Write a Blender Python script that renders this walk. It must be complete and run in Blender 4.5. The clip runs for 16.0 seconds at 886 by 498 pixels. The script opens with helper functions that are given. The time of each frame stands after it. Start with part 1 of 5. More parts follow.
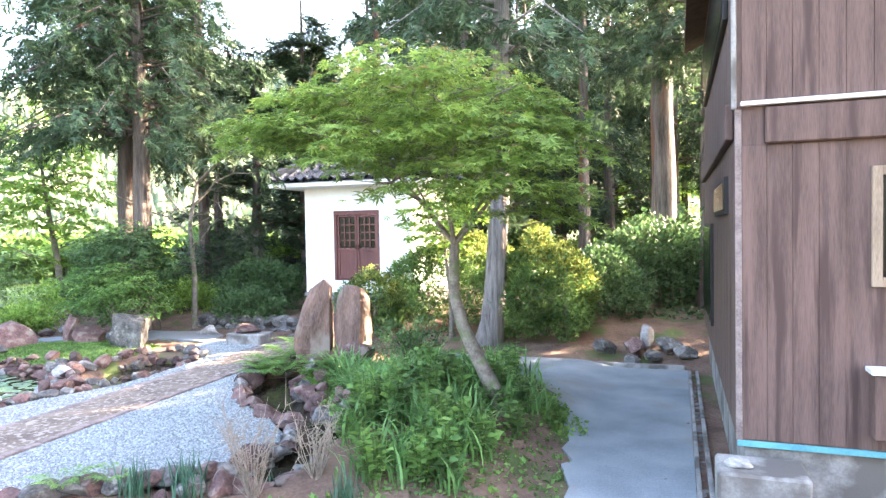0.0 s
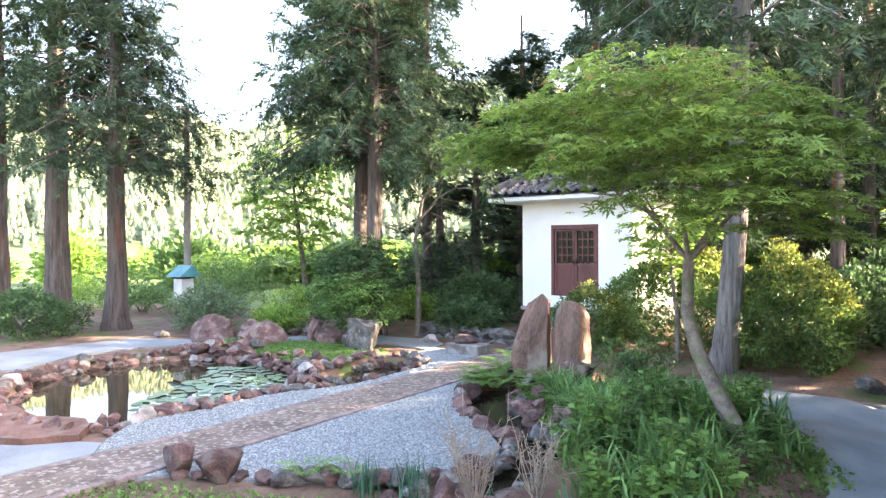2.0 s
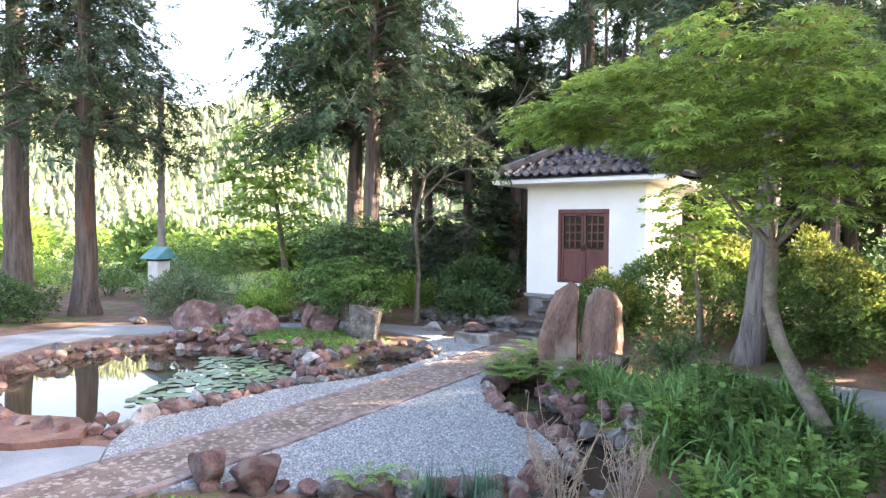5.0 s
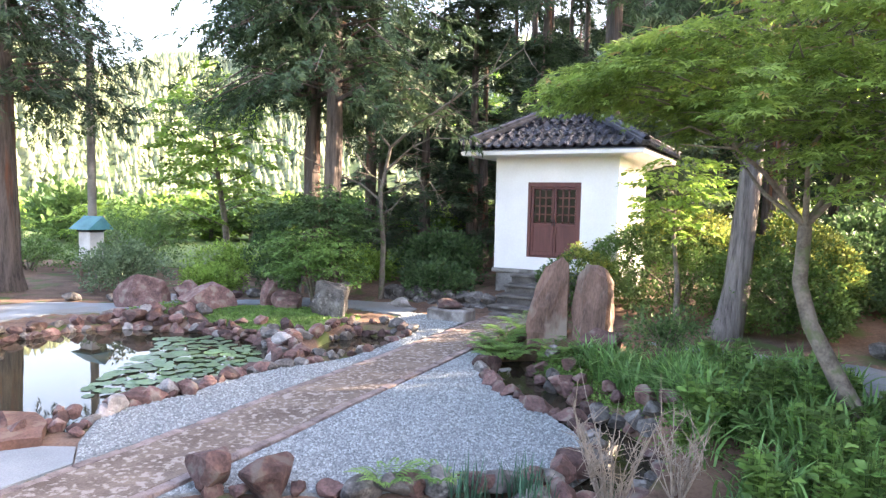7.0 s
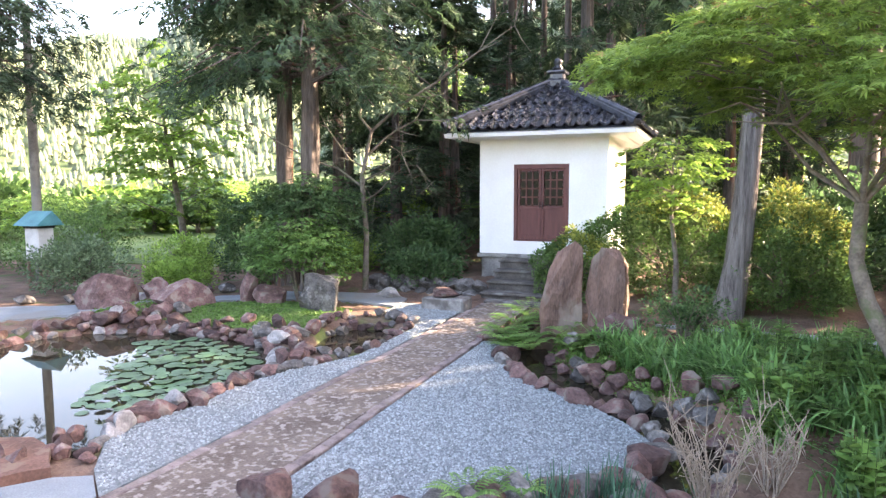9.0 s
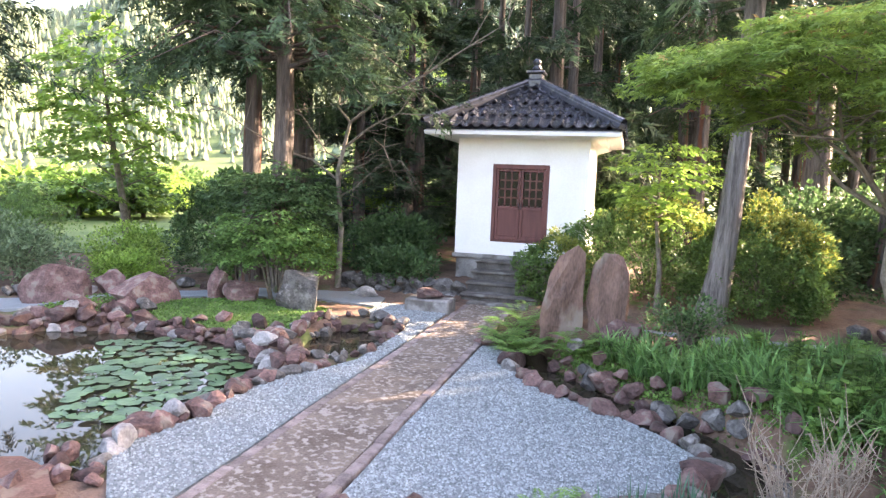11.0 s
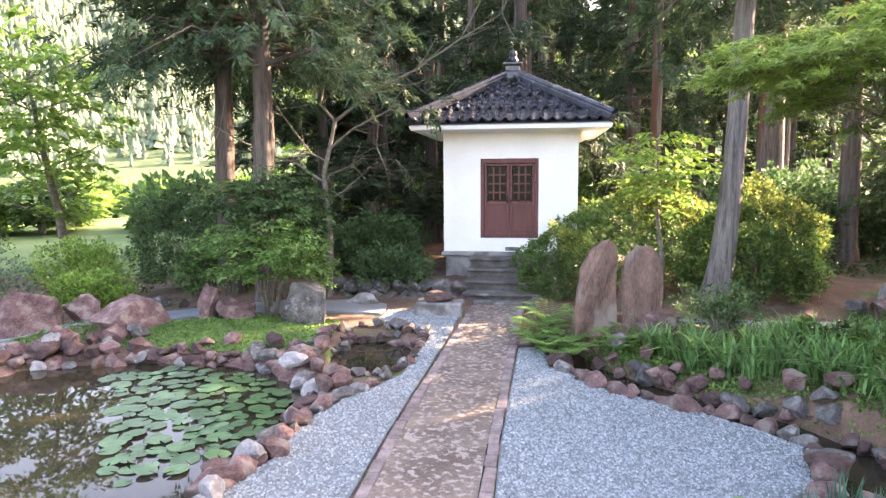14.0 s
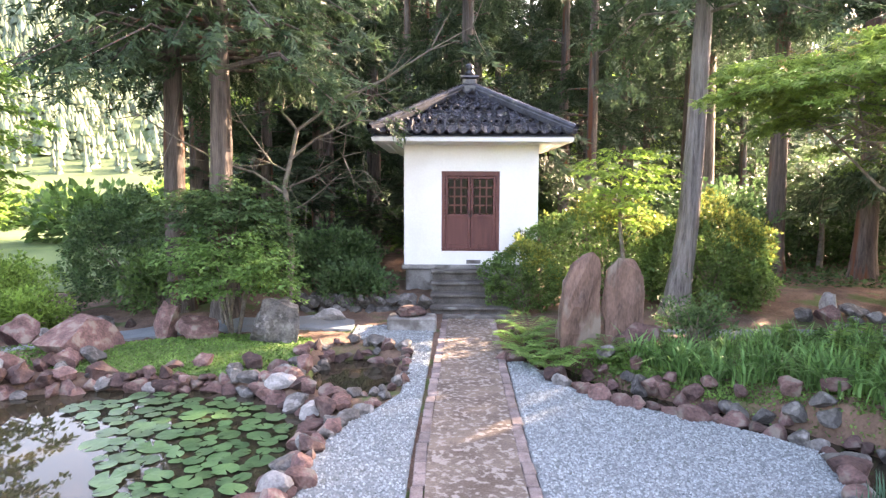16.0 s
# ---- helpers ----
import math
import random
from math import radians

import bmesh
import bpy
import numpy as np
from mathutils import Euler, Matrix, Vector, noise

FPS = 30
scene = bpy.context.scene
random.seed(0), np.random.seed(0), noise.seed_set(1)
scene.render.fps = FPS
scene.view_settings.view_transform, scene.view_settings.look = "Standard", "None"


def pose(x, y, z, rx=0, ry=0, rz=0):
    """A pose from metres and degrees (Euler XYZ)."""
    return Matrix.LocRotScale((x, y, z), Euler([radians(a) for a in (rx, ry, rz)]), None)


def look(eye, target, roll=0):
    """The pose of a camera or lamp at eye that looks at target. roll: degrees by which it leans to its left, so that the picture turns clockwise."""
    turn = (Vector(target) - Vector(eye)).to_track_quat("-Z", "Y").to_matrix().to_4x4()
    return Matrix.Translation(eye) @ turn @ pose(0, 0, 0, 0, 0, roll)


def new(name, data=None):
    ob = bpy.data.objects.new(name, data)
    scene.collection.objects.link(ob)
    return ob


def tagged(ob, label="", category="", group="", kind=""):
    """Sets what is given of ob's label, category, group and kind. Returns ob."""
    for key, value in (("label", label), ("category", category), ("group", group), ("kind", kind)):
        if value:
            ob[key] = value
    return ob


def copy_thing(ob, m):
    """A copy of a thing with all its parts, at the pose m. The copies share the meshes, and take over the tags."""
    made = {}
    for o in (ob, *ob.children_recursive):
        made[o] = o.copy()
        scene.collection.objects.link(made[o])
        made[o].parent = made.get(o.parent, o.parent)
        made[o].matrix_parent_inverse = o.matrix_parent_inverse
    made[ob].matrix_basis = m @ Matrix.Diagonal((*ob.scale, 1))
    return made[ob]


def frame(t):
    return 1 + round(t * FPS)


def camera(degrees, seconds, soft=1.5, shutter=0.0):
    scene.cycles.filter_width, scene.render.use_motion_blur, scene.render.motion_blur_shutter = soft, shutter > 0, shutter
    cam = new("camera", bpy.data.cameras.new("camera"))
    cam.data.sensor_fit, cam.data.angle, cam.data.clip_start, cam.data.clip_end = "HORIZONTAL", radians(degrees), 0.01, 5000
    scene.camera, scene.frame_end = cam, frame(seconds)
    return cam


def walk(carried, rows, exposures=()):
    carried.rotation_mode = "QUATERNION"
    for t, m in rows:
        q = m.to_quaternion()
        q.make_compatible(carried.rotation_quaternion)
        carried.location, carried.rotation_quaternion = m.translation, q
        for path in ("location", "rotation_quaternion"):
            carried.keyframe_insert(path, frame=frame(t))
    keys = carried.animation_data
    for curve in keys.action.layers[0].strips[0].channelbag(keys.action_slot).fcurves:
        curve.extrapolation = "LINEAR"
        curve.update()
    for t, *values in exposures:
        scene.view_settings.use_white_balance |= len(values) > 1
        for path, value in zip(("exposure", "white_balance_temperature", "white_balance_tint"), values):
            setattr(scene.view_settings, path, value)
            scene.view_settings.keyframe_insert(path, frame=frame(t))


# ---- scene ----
cam = camera(68.6, 16.0, soft=1.35)
METRES, EYE, TILT, LEAN, TURN = 8.0, 1.5, 0.0, 0.0, 19.9
ROWS = [
    (0.0, 0.0, 0.0, 0.0, -0.03, -1.81, 1.05),
    (0.5, 0.0042, 0.0089, -0.0009, 5.29, -1.35, 1.53),
    (1.0, 0.0046, 0.0156, -0.0017, 10.7, -0.64, 1.28),
    (1.5, -0.0035, 0.018, -0.0033, 15.47, -0.32, 0.51),
    (2.0, -0.0198, 0.0197, -0.0022, 18.49, -0.26, 0.24),
    (2.5, -0.0413, 0.0209, -0.0014, 17.31, -0.17, -0.52),
    (3.0, -0.0624, 0.0257, -0.0012, 16.8, -0.38, -0.9),
    (3.5, -0.09, 0.0386, -0.0021, 17.69, -0.24, -0.43),
    (6.0, -0.237, 0.0932, -0.0065, 11.93, -2.62, -0.95),
    (6.5, -0.272, 0.1039, -0.0056, 10.64, -3.01, -1.38),
    (7.0, -0.3053, 0.1177, -0.0062, 8.19, -4.0, -1.22),
    (7.5, -0.3418, 0.1363, -0.0042, 7.52, -4.42, 0.95),
    (8.0, -0.373, 0.1462, -0.0059, 7.34, -4.69, -0.84),
    (8.5, -0.4095, 0.151, -0.0026, 4.52, -4.98, -0.06),
    (9.0, -0.4421, 0.1662, -0.005, 2.65, -5.37, 0.11),
    (11.5, -0.6175, 0.2256, 0.0009, -5.43, -5.73, -1.75),
    (12.0, -0.6554, 0.2353, 0.0035, -7.19, -6.17, -1.04),
    (12.5, -0.687, 0.2511, 0.0025, -8.89, -6.78, -1.59),
    (13.0, -0.7165, 0.2725, 0.0065, -9.11, -6.43, -0.69),
    (13.5, -0.7451, 0.2842, 0.0043, -9.21, -6.15, -0.43),
    (14.0, -0.7789, 0.2944, 0.0076, -11.7, -6.2, 0.37),
    (14.5, -0.8073, 0.313, 0.0056, -13.82, -6.11, 0.08),
    (15.0, -0.8357, 0.3325, 0.0074, -15.12, -5.55, -0.8),
    (15.5, -0.8724, 0.3457, 0.0056, -16.82, -5.07, -0.79),
    (16.0, -0.9078, 0.3566, 0.0068, -19.81, -5.1, -0.22),
]
walk(cam, [(t, pose(0, 0, EYE, TILT, LEAN, TURN) @ pose(METRES * x, METRES * y, METRES * z, 90 + pitch, roll, yaw)) for t, x, y, z, yaw, pitch, roll in ROWS], exposures=[(0.0, 4.33, 7000, 18), (1.5, 3.95, 7050, 19), (3.0, 3.5, 7150, 22), (9.0, 3.58, 7350, 23), (16.0, 3.72, 7700, 27)])

# ---- world and sun ----
SUN_AZ, SUN_EL = 54.0, 24.0          # degrees from +y towards +x, and above the horizon
world = bpy.data.worlds.new("sky")
scene.world = world
world.use_nodes = True
_nt = world.node_tree
_sky = _nt.nodes.new("ShaderNodeTexSky")
_sky.sky_type, _sky.sun_disc = "NISHITA", False
_sky.sun_elevation, _sky.sun_rotation = radians(SUN_EL), radians(SUN_AZ)
_sky.dust_density, _sky.air_density = 4.5, 1.0
_nt.links.new(_sky.outputs[0], _nt.nodes["Background"].inputs[0])
_nt.nodes["Background"].inputs[1].default_value = 0.15
_sun = new("sun", bpy.data.lights.new("sun", "SUN"))
_sun.data.energy, _sun.data.angle, _sun.data.color = 4.0, radians(0.6), (1.0, 0.86, 0.66)
_dir = Vector((math.sin(radians(SUN_AZ)) * math.cos(radians(SUN_EL)), math.cos(radians(SUN_AZ)) * math.cos(radians(SUN_EL)), math.sin(radians(SUN_EL))))
_sun.matrix_world = look(_dir * 60, (0, 0, 0))


# ---- materials ----
def mat(name, dark, light, scale=6.0, rough=0.85, bump=0.3, fine=40.0, spot=None, spot_scale=1.3, spot_amount=0.5, vary=0.25, metal=0.0, stretch=(1, 1, 1), transl=0.0, island=False, spec=0.4, bump_dist=0.02):
    """Two-scale noise material at world size, with optional blotches of a third colour."""
    m = bpy.data.materials.new(name)
    m.use_nodes = True
    nt = m.node_tree
    N, L = nt.nodes.new, nt.links.new
    bsdf = nt.nodes["Principled BSDF"]
    geo = N("ShaderNodeNewGeometry")
    mp = N("ShaderNodeMapping")
    mp.inputs["Scale"].default_value = stretch
    L(geo.outputs["Position"], mp.inputs[0])
    n1, n2 = N("ShaderNodeTexNoise"), N("ShaderNodeTexNoise")
    n1.inputs["Scale"].default_value, n1.inputs["Detail"].default_value = scale, 4
    n2.inputs["Scale"].default_value, n2.inputs["Detail"].default_value = fine, 3
    L(mp.outputs[0], n1.inputs["Vector"]), L(mp.outputs[0], n2.inputs["Vector"])
    add = N("ShaderNodeMath")
    add.operation = "ADD"
    half = N("ShaderNodeMath")
    half.operation, half.inputs[1].default_value = "MULTIPLY", 0.6
    L(n2.outputs["Fac"], half.inputs[0])
    L(n1.outputs["Fac"], add.inputs[0]), L(half.outputs[0], add.inputs[1])
    ramp = N("ShaderNodeValToRGB")
    ramp.color_ramp.elements[0].position, ramp.color_ramp.elements[1].position = 0.55, 1.05
    ramp.color_ramp.elements[0].color, ramp.color_ramp.elements[1].color = (*dark, 1), (*light, 1)
    L(add.outputs[0], ramp.inputs[0])
    col = ramp.outputs[0]
    if spot:
        n3 = N("ShaderNodeTexNoise")
        n3.inputs["Scale"].default_value, n3.inputs["Detail"].default_value = spot_scale, 6
        L(mp.outputs[0], n3.inputs["Vector"])
        r3 = N("ShaderNodeValToRGB")
        r3.color_ramp.elements[0].position, r3.color_ramp.elements[1].position = 0.62 - 0.25 * spot_amount, 0.72 - 0.25 * spot_amount
        L(n3.outputs["Fac"], r3.inputs[0])
        mx = N("ShaderNodeMix")
        mx.data_type = "RGBA"
        L(r3.outputs[0], mx.inputs[0]), L(col, mx.inputs[6])
        mx.inputs[7].default_value = (*spot, 1)
        col = mx.outputs[2]
    if vary:
        src = geo.outputs["Random Per Island"] if island else N("ShaderNodeObjectInfo").outputs["Random"]
        mr = N("ShaderNodeMapRange")
        mr.inputs["To Min"].default_value, mr.inputs["To Max"].default_value = 1 - vary, 1 + vary
        L(src, mr.inputs[0])
        hs = N("ShaderNodeHueSaturation")
        L(mr.outputs[0], hs.inputs["Value"]), L(col, hs.inputs["Color"])
        col = hs.outputs[0]
    L(col, bsdf.inputs["Base Color"])
    bsdf.inputs["Roughness"].default_value, bsdf.inputs["Metallic"].default_value = rough, metal
    bsdf.inputs["Specular IOR Level"].default_value = spec
    if bump:
        b = N("ShaderNodeBump")
        b.inputs["Strength"].default_value, b.inputs["Distance"].default_value = bump, bump_dist
        L(add.outputs[0], b.inputs["Height"]), L(b.outputs[0], bsdf.inputs["Normal"])
    if transl:
        tr = N("ShaderNodeBsdfTranslucent")
        ms = N("ShaderNodeMixShader")
        ms.inputs[0].default_value = transl
        L(col, tr.inputs[0])
        L(bsdf.outputs[0], ms.inputs[1]), L(tr.outputs[0], ms.inputs[2])
        L(ms.outputs[0], nt.nodes["Material Output"].inputs[0])
    return m


def leaf_mat(name, dark, light, transl=0.35, vary=0.4, scale=3.0):
    return mat(name, dark, light, scale, 0.55, 0, 14.0, vary=vary, transl=transl, island=True, spec=0.35)


M_SOIL = mat("soil", (0.075, 0.045, 0.032), (0.19, 0.12, 0.085), 2.0, 0.95, 0.6, 30, spot=(0.07, 0.10, 0.03), spot_scale=1.4, spot_amount=0.3, vary=0, bump_dist=0.04)
M_REDEARTH = mat("red_earth", (0.085, 0.045, 0.034), (0.19, 0.105, 0.08), 3.0, 0.95, 0.5, 40, spot=(0.17, 0.12, 0.09), spot_scale=5, spot_amount=0.3, vary=0, bump_dist=0.015)
M_GRAVEL = mat("gravel_fill", (0.1, 0.115, 0.12), (0.22, 0.243, 0.245), 14, 0.9, 0.8, 70, vary=0, bump_dist=0.02)
M_PEBBLE = mat("crushed_stone", (0.145, 0.168, 0.175), (0.3, 0.33, 0.335), 20, 0.85, 0, 60, vary=0.45, island=True)
M_YARD = mat("fine_grey_gravel", (0.135, 0.158, 0.175), (0.255, 0.282, 0.298), 1.2, 0.9, 0.8, 75, spot=(0.2, 0.2, 0.195), spot_scale=0.9, spot_amount=0.35, vary=0, bump_dist=0.015)
M_CONC = mat("worn_concrete", (0.075, 0.055, 0.042), (0.18, 0.14, 0.112), 3.0, 0.9, 0.6, 45, spot=(0.27, 0.24, 0.215), spot_scale=15, spot_amount=0.42, vary=0)
M_KERB = mat("kerb_brick", (0.12, 0.09, 0.085), (0.26, 0.21, 0.195), 8, 0.9, 0.3, 60, vary=0.25)
M_GREYCONC = mat("grey_concrete", (0.14, 0.135, 0.13), (0.29, 0.28, 0.265), 3, 0.9, 0.3, 50, spot=(0.1, 0.09, 0.08), spot_scale=2.0, spot_amount=0.4, vary=0.1)
M_STEP = mat("damp_step_stone", (0.045, 0.04, 0.036), (0.15, 0.135, 0.12), 4, 0.9, 0.3, 50, spot=(0.2, 0.19, 0.175), spot_scale=3, spot_amount=0.3, vary=0.2)
M_ROCKR = mat("red_brown_rock", (0.045, 0.026, 0.024), (0.165, 0.095, 0.085), 6, 0.85, 0.8, 35, spot=(0.16, 0.13, 0.11), spot_scale=6, spot_amount=0.35, vary=0.5)
M_ROCKG = mat("grey_rock", (0.035, 0.033, 0.032), (0.16, 0.15, 0.14), 6, 0.85, 0.8, 35, spot=(0.22, 0.21, 0.2), spot_scale=9, spot_amount=0.3, vary=0.3)
M_ROCKW = mat("white_rock", (0.15, 0.14, 0.135), (0.36, 0.34, 0.325), 6, 0.8, 0.4, 40, vary=0.1)
M_SLAB = mat("brown_slab_rock", (0.07, 0.042, 0.033), (0.22, 0.135, 0.105), 3, 0.85, 0.5, 26, spot=(0.22, 0.18, 0.15), spot_scale=2.0, spot_amount=0.4, vary=0.1, stretch=(1.6, 1.6, 0.5))
M_PLASTER = mat("white_plaster", (0.76, 0.75, 0.73), (0.84, 0.835, 0.82), 1.5, 0.9, 0.08, 30, vary=0)
M_TILE = mat("glazed_roof_tile", (0.018, 0.02, 0.026), (0.05, 0.054, 0.07), 5, 0.27, 0.1, 40, spot=(0.10, 0.095, 0.085), spot_scale=4, spot_amount=0.15, vary=0.45, spec=0.6)
M_DOOR = mat("red_brown_paint", (0.085, 0.028, 0.026), (0.15, 0.052, 0.045), 3, 0.55, 0.12, 60, vary=0.06, stretch=(4, 4, 0.6))
M_DARK = mat("dark_interior", (0.005, 0.004, 0.004), (0.012, 0.01, 0.009), 3, 0.6, 0, 20, vary=0)
M_SIDING = mat("brown_wood_siding", (0.05, 0.029, 0.024), (0.118, 0.072, 0.06), 2.2, 0.75, 0.25, 30, spot=(0.045, 0.024, 0.02), spot_scale=1.8, spot_amount=0.3, vary=0.05, stretch=(5, 5, 0.35))
M_METAL = mat("pale_metal", (0.45, 0.45, 0.46), (0.65, 0.65, 0.66), 4, 0.5, 0.05, 40, vary=0.05)
M_TEAL = mat("teal_painted_metal", (0.05, 0.2, 0.24), (0.09, 0.3, 0.34), 4, 0.5, 0.05, 40, vary=0.05)
M_WOOD = mat("weathered_wood", (0.11, 0.075, 0.05), (0.28, 0.21, 0.15), 3, 0.8, 0.3, 40, vary=0.1, stretch=(4, 4, 0.5))
M_BARK = mat("cedar_bark", (0.045, 0.037, 0.034), (0.165, 0.135, 0.12), 3.2, 0.95, 0.9, 16, spot=(0.17, 0.07, 0.04), spot_scale=0.9, spot_amount=0.2, vary=0.2, stretch=(4, 4, 0.35), bump_dist=0.05)
M_BARKG = mat("grey_bark", (0.075, 0.066, 0.06), (0.25, 0.228, 0.21), 3.5, 0.95, 0.9, 18, vary=0.1, stretch=(4, 4, 0.35), bump_dist=0.05)
M_TWIG = mat("smooth_grey_bark", (0.075, 0.062, 0.05), (0.21, 0.18, 0.15), 8, 0.85, 0.3, 40, vary=0.1, spot=(0.1, 0.12, 0.06), spot_scale=6, spot_amount=0.3)
M_CEDAR = leaf_mat("cedar_foliage", (0.03, 0.066, 0.036), (0.085, 0.14, 0.066), 0.4, scale=1.2)
M_CEDARD = leaf_mat("dark_cedar_foliage", (0.024, 0.05, 0.029), (0.068, 0.112, 0.055), 0.38, scale=1.2)
M_MAPLE = leaf_mat("maple_leaf", (0.1, 0.185, 0.04), (0.235, 0.345, 0.075), 0.52)
M_LOWMAPLE = leaf_mat("low_maple_leaf", (0.06, 0.145, 0.04), (0.16, 0.285, 0.08), 0.45)
M_TIP = leaf_mat("reddish_maple_tip", (0.17, 0.11, 0.04), (0.26, 0.2, 0.07), 0.45)
M_BRIGHT = leaf_mat("young_leaf", (0.13, 0.25, 0.05), (0.3, 0.45, 0.1), 0.55)
M_SHRUB = leaf_mat("shrub_leaf", (0.05, 0.112, 0.034), (0.14, 0.24, 0.068))
M_SHRUBD = leaf_mat("dark_shrub_leaf", (0.036, 0.085, 0.036), (0.105, 0.19, 0.07))
M_GREYLEAF = leaf_mat("grey_green_leaf", (0.08, 0.14, 0.075), (0.2, 0.28, 0.16))
# Sun on the clipped bushes, put into a yellower leaf colour.
M_SUNLEAF = leaf_mat("sunlit_yellow_leaf", (0.12, 0.165, 0.035), (0.33, 0.36, 0.09), 0.42)
M_IRIS = leaf_mat("strap_leaf", (0.07, 0.18, 0.055), (0.19, 0.36, 0.12), 0.4)
M_BLUEGREEN = leaf_mat("blue_green_blade", (0.025, 0.07, 0.045), (0.06, 0.15, 0.09), 0.3)
M_FERN = leaf_mat("fern_frond", (0.08, 0.18, 0.045), (0.2, 0.35, 0.09), 0.42)
M_GRASS = leaf_mat("moss_and_clover", (0.06, 0.14, 0.03), (0.16, 0.28, 0.065))
M_DRY = mat("dry_twig", (0.15, 0.12, 0.095), (0.3, 0.25, 0.2), 20, 0.9, 0, 60, vary=0.15)
M_LAWN = mat("lawn", (0.06, 0.11, 0.025), (0.13, 0.19, 0.055), 0.5, 0.95, 0.4, 12, vary=0)
M_MEADOW = mat("rough_meadow", (0.035, 0.066, 0.023), (0.092, 0.135, 0.048), 0.3, 0.95, 0.4, 5, vary=0)
M_PAD = mat("lily_pad", (0.032, 0.085, 0.032), (0.08, 0.155, 0.065), 7, 0.35, 0.08, 30, vary=0.3, spec=0.5)
# Paler than the near trees: distance haze is put into the colour.
M_FARWOOD = leaf_mat("hazy_far_conifers", (0.06, 0.1, 0.068), (0.2, 0.24, 0.125), 0.08, vary=0.45, scale=0.02)
M_GLASS = mat("window_glass", (0.004, 0.004, 0.005), (0.008, 0.008, 0.009), 2, 0.15, 0, 10, vary=0, spec=0.2)

M_WATER = bpy.data.materials.new("pond_water")
M_WATER.use_nodes = True
_b = M_WATER.node_tree.nodes["Principled BSDF"]
_b.inputs["Base Color"].default_value = (0.035, 0.03, 0.02, 1)
_b.inputs["Roughness"].default_value, _b.inputs["IOR"].default_value = 0.02, 1.33
_n, _bp = M_WATER.node_tree.nodes.new("ShaderNodeTexNoise"), M_WATER.node_tree.nodes.new("ShaderNodeBump")
_n.inputs["Scale"].default_value = 2.5
_bp.inputs["Strength"].default_value, _bp.inputs["Distance"].default_value = 0.03, 0.02
M_WATER.node_tree.links.new(_n.outputs[0], _bp.inputs["Height"])
M_WATER.node_tree.links.new(_bp.outputs[0], _b.inputs["Normal"])


# ---- mesh helpers ----
def mesh_from(name, verts, faces, material, smooth=False):
    me = bpy.data.meshes.new(name)
    me.from_pydata(verts, [], faces)
    me.materials.append(material)
    if smooth:
        me.polygons.foreach_set("use_smooth", [True] * len(me.polygons))
    me.update()
    return me


def mesh_np(name, verts, faces, material, smooth=False):
    """verts (n,3), faces (m,k) arrays, all faces with k corners."""
    me = bpy.data.meshes.new(name)
    verts, faces = np.asarray(verts, dtype=np.float32), np.asarray(faces, dtype=np.int32)
    k = faces.shape[1]
    me.vertices.add(len(verts))
    me.vertices.foreach_set("co", verts.ravel())
    me.loops.add(faces.size)
    me.loops.foreach_set("vertex_index", faces.ravel())
    me.polygons.add(len(faces))
    me.polygons.foreach_set("loop_start", np.arange(0, faces.size, k, dtype=np.int32))
    if smooth:
        me.polygons.foreach_set("use_smooth", np.ones(len(faces), dtype=bool))
    me.materials.append(material)
    me.update(calc_edges=True)
    me.validate()
    return me


def bm_mesh(name, bm, material, smooth=False):
    me = bpy.data.meshes.new(name)
    bm.normal_update()
    bm.to_mesh(me)
    bm.free()
    me.materials.append(material)
    if smooth:
        for p in me.polygons:
            p.use_smooth = True
    return me


def part(name, bm, material, parent=None, label="", smooth=False):
    ob = new(name, bm if isinstance(bm, bpy.types.Mesh) else bm_mesh(name, bm, material, smooth))
    ob.parent = parent
    if label:
        tagged(ob, label)
    return ob


def empty(name, loc=(0, 0, 0), rz=0):
    ob = new(name)
    ob.matrix_basis = pose(*loc, 0, 0, rz)
    return ob


def box(x0, x1, y0, y1, z0, z1, bevel=0.008, bm=None):
    own = bm or bmesh.new()
    made = bmesh.ops.create_cube(own, size=1)["verts"]
    for v in made:
        v.co = Vector(((x0 + x1) / 2 + v.co.x * (x1 - x0), (y0 + y1) / 2 + v.co.y * (y1 - y0), (z0 + z1) / 2 + v.co.z * (z1 - z0)))
    if bevel:
        edges = list({e for v in made for e in v.link_edges})
        bmesh.ops.bevel(own, geom=edges, offset=bevel, segments=1, affect="EDGES")
    return own


def rng(seed):
    return np.random.default_rng(seed)


def seg_dist(px, py, pts, closed=True):
    pts = np.asarray(pts, float)
    a = pts if closed else pts[:-1]
    b = np.roll(pts, -1, 0) if closed else pts[1:]
    d = np.full(np.shape(px), 1e9)
    for (ax, ay), (bx, by) in zip(a, b):
        t = np.clip(((px - ax) * (bx - ax) + (py - ay) * (by - ay)) / ((bx - ax) ** 2 + (by - ay) ** 2), 0, 1)
        d = np.minimum(d, np.hypot(px - ax - t * (bx - ax), py - ay - t * (by - ay)))
    return d


def inside(px, py, pts):
    px, py = np.asarray(px, float), np.asarray(py, float)
    r = np.zeros(px.shape, bool)
    n = len(pts)
    for i in range(n):
        (ax, ay), (bx, by) = pts[i], pts[(i + 1) % n]
        if ay == by:
            continue
        c = ((ay > py) != (by > py)) & (px < (bx - ax) * (py - ay) / (by - ay) + ax)
        r ^= c
    return r


def smooth(e0, e1, v):
    t = np.clip((v - e0) / (e1 - e0), 0, 1)
    return t * t * (3 - 2 * t)


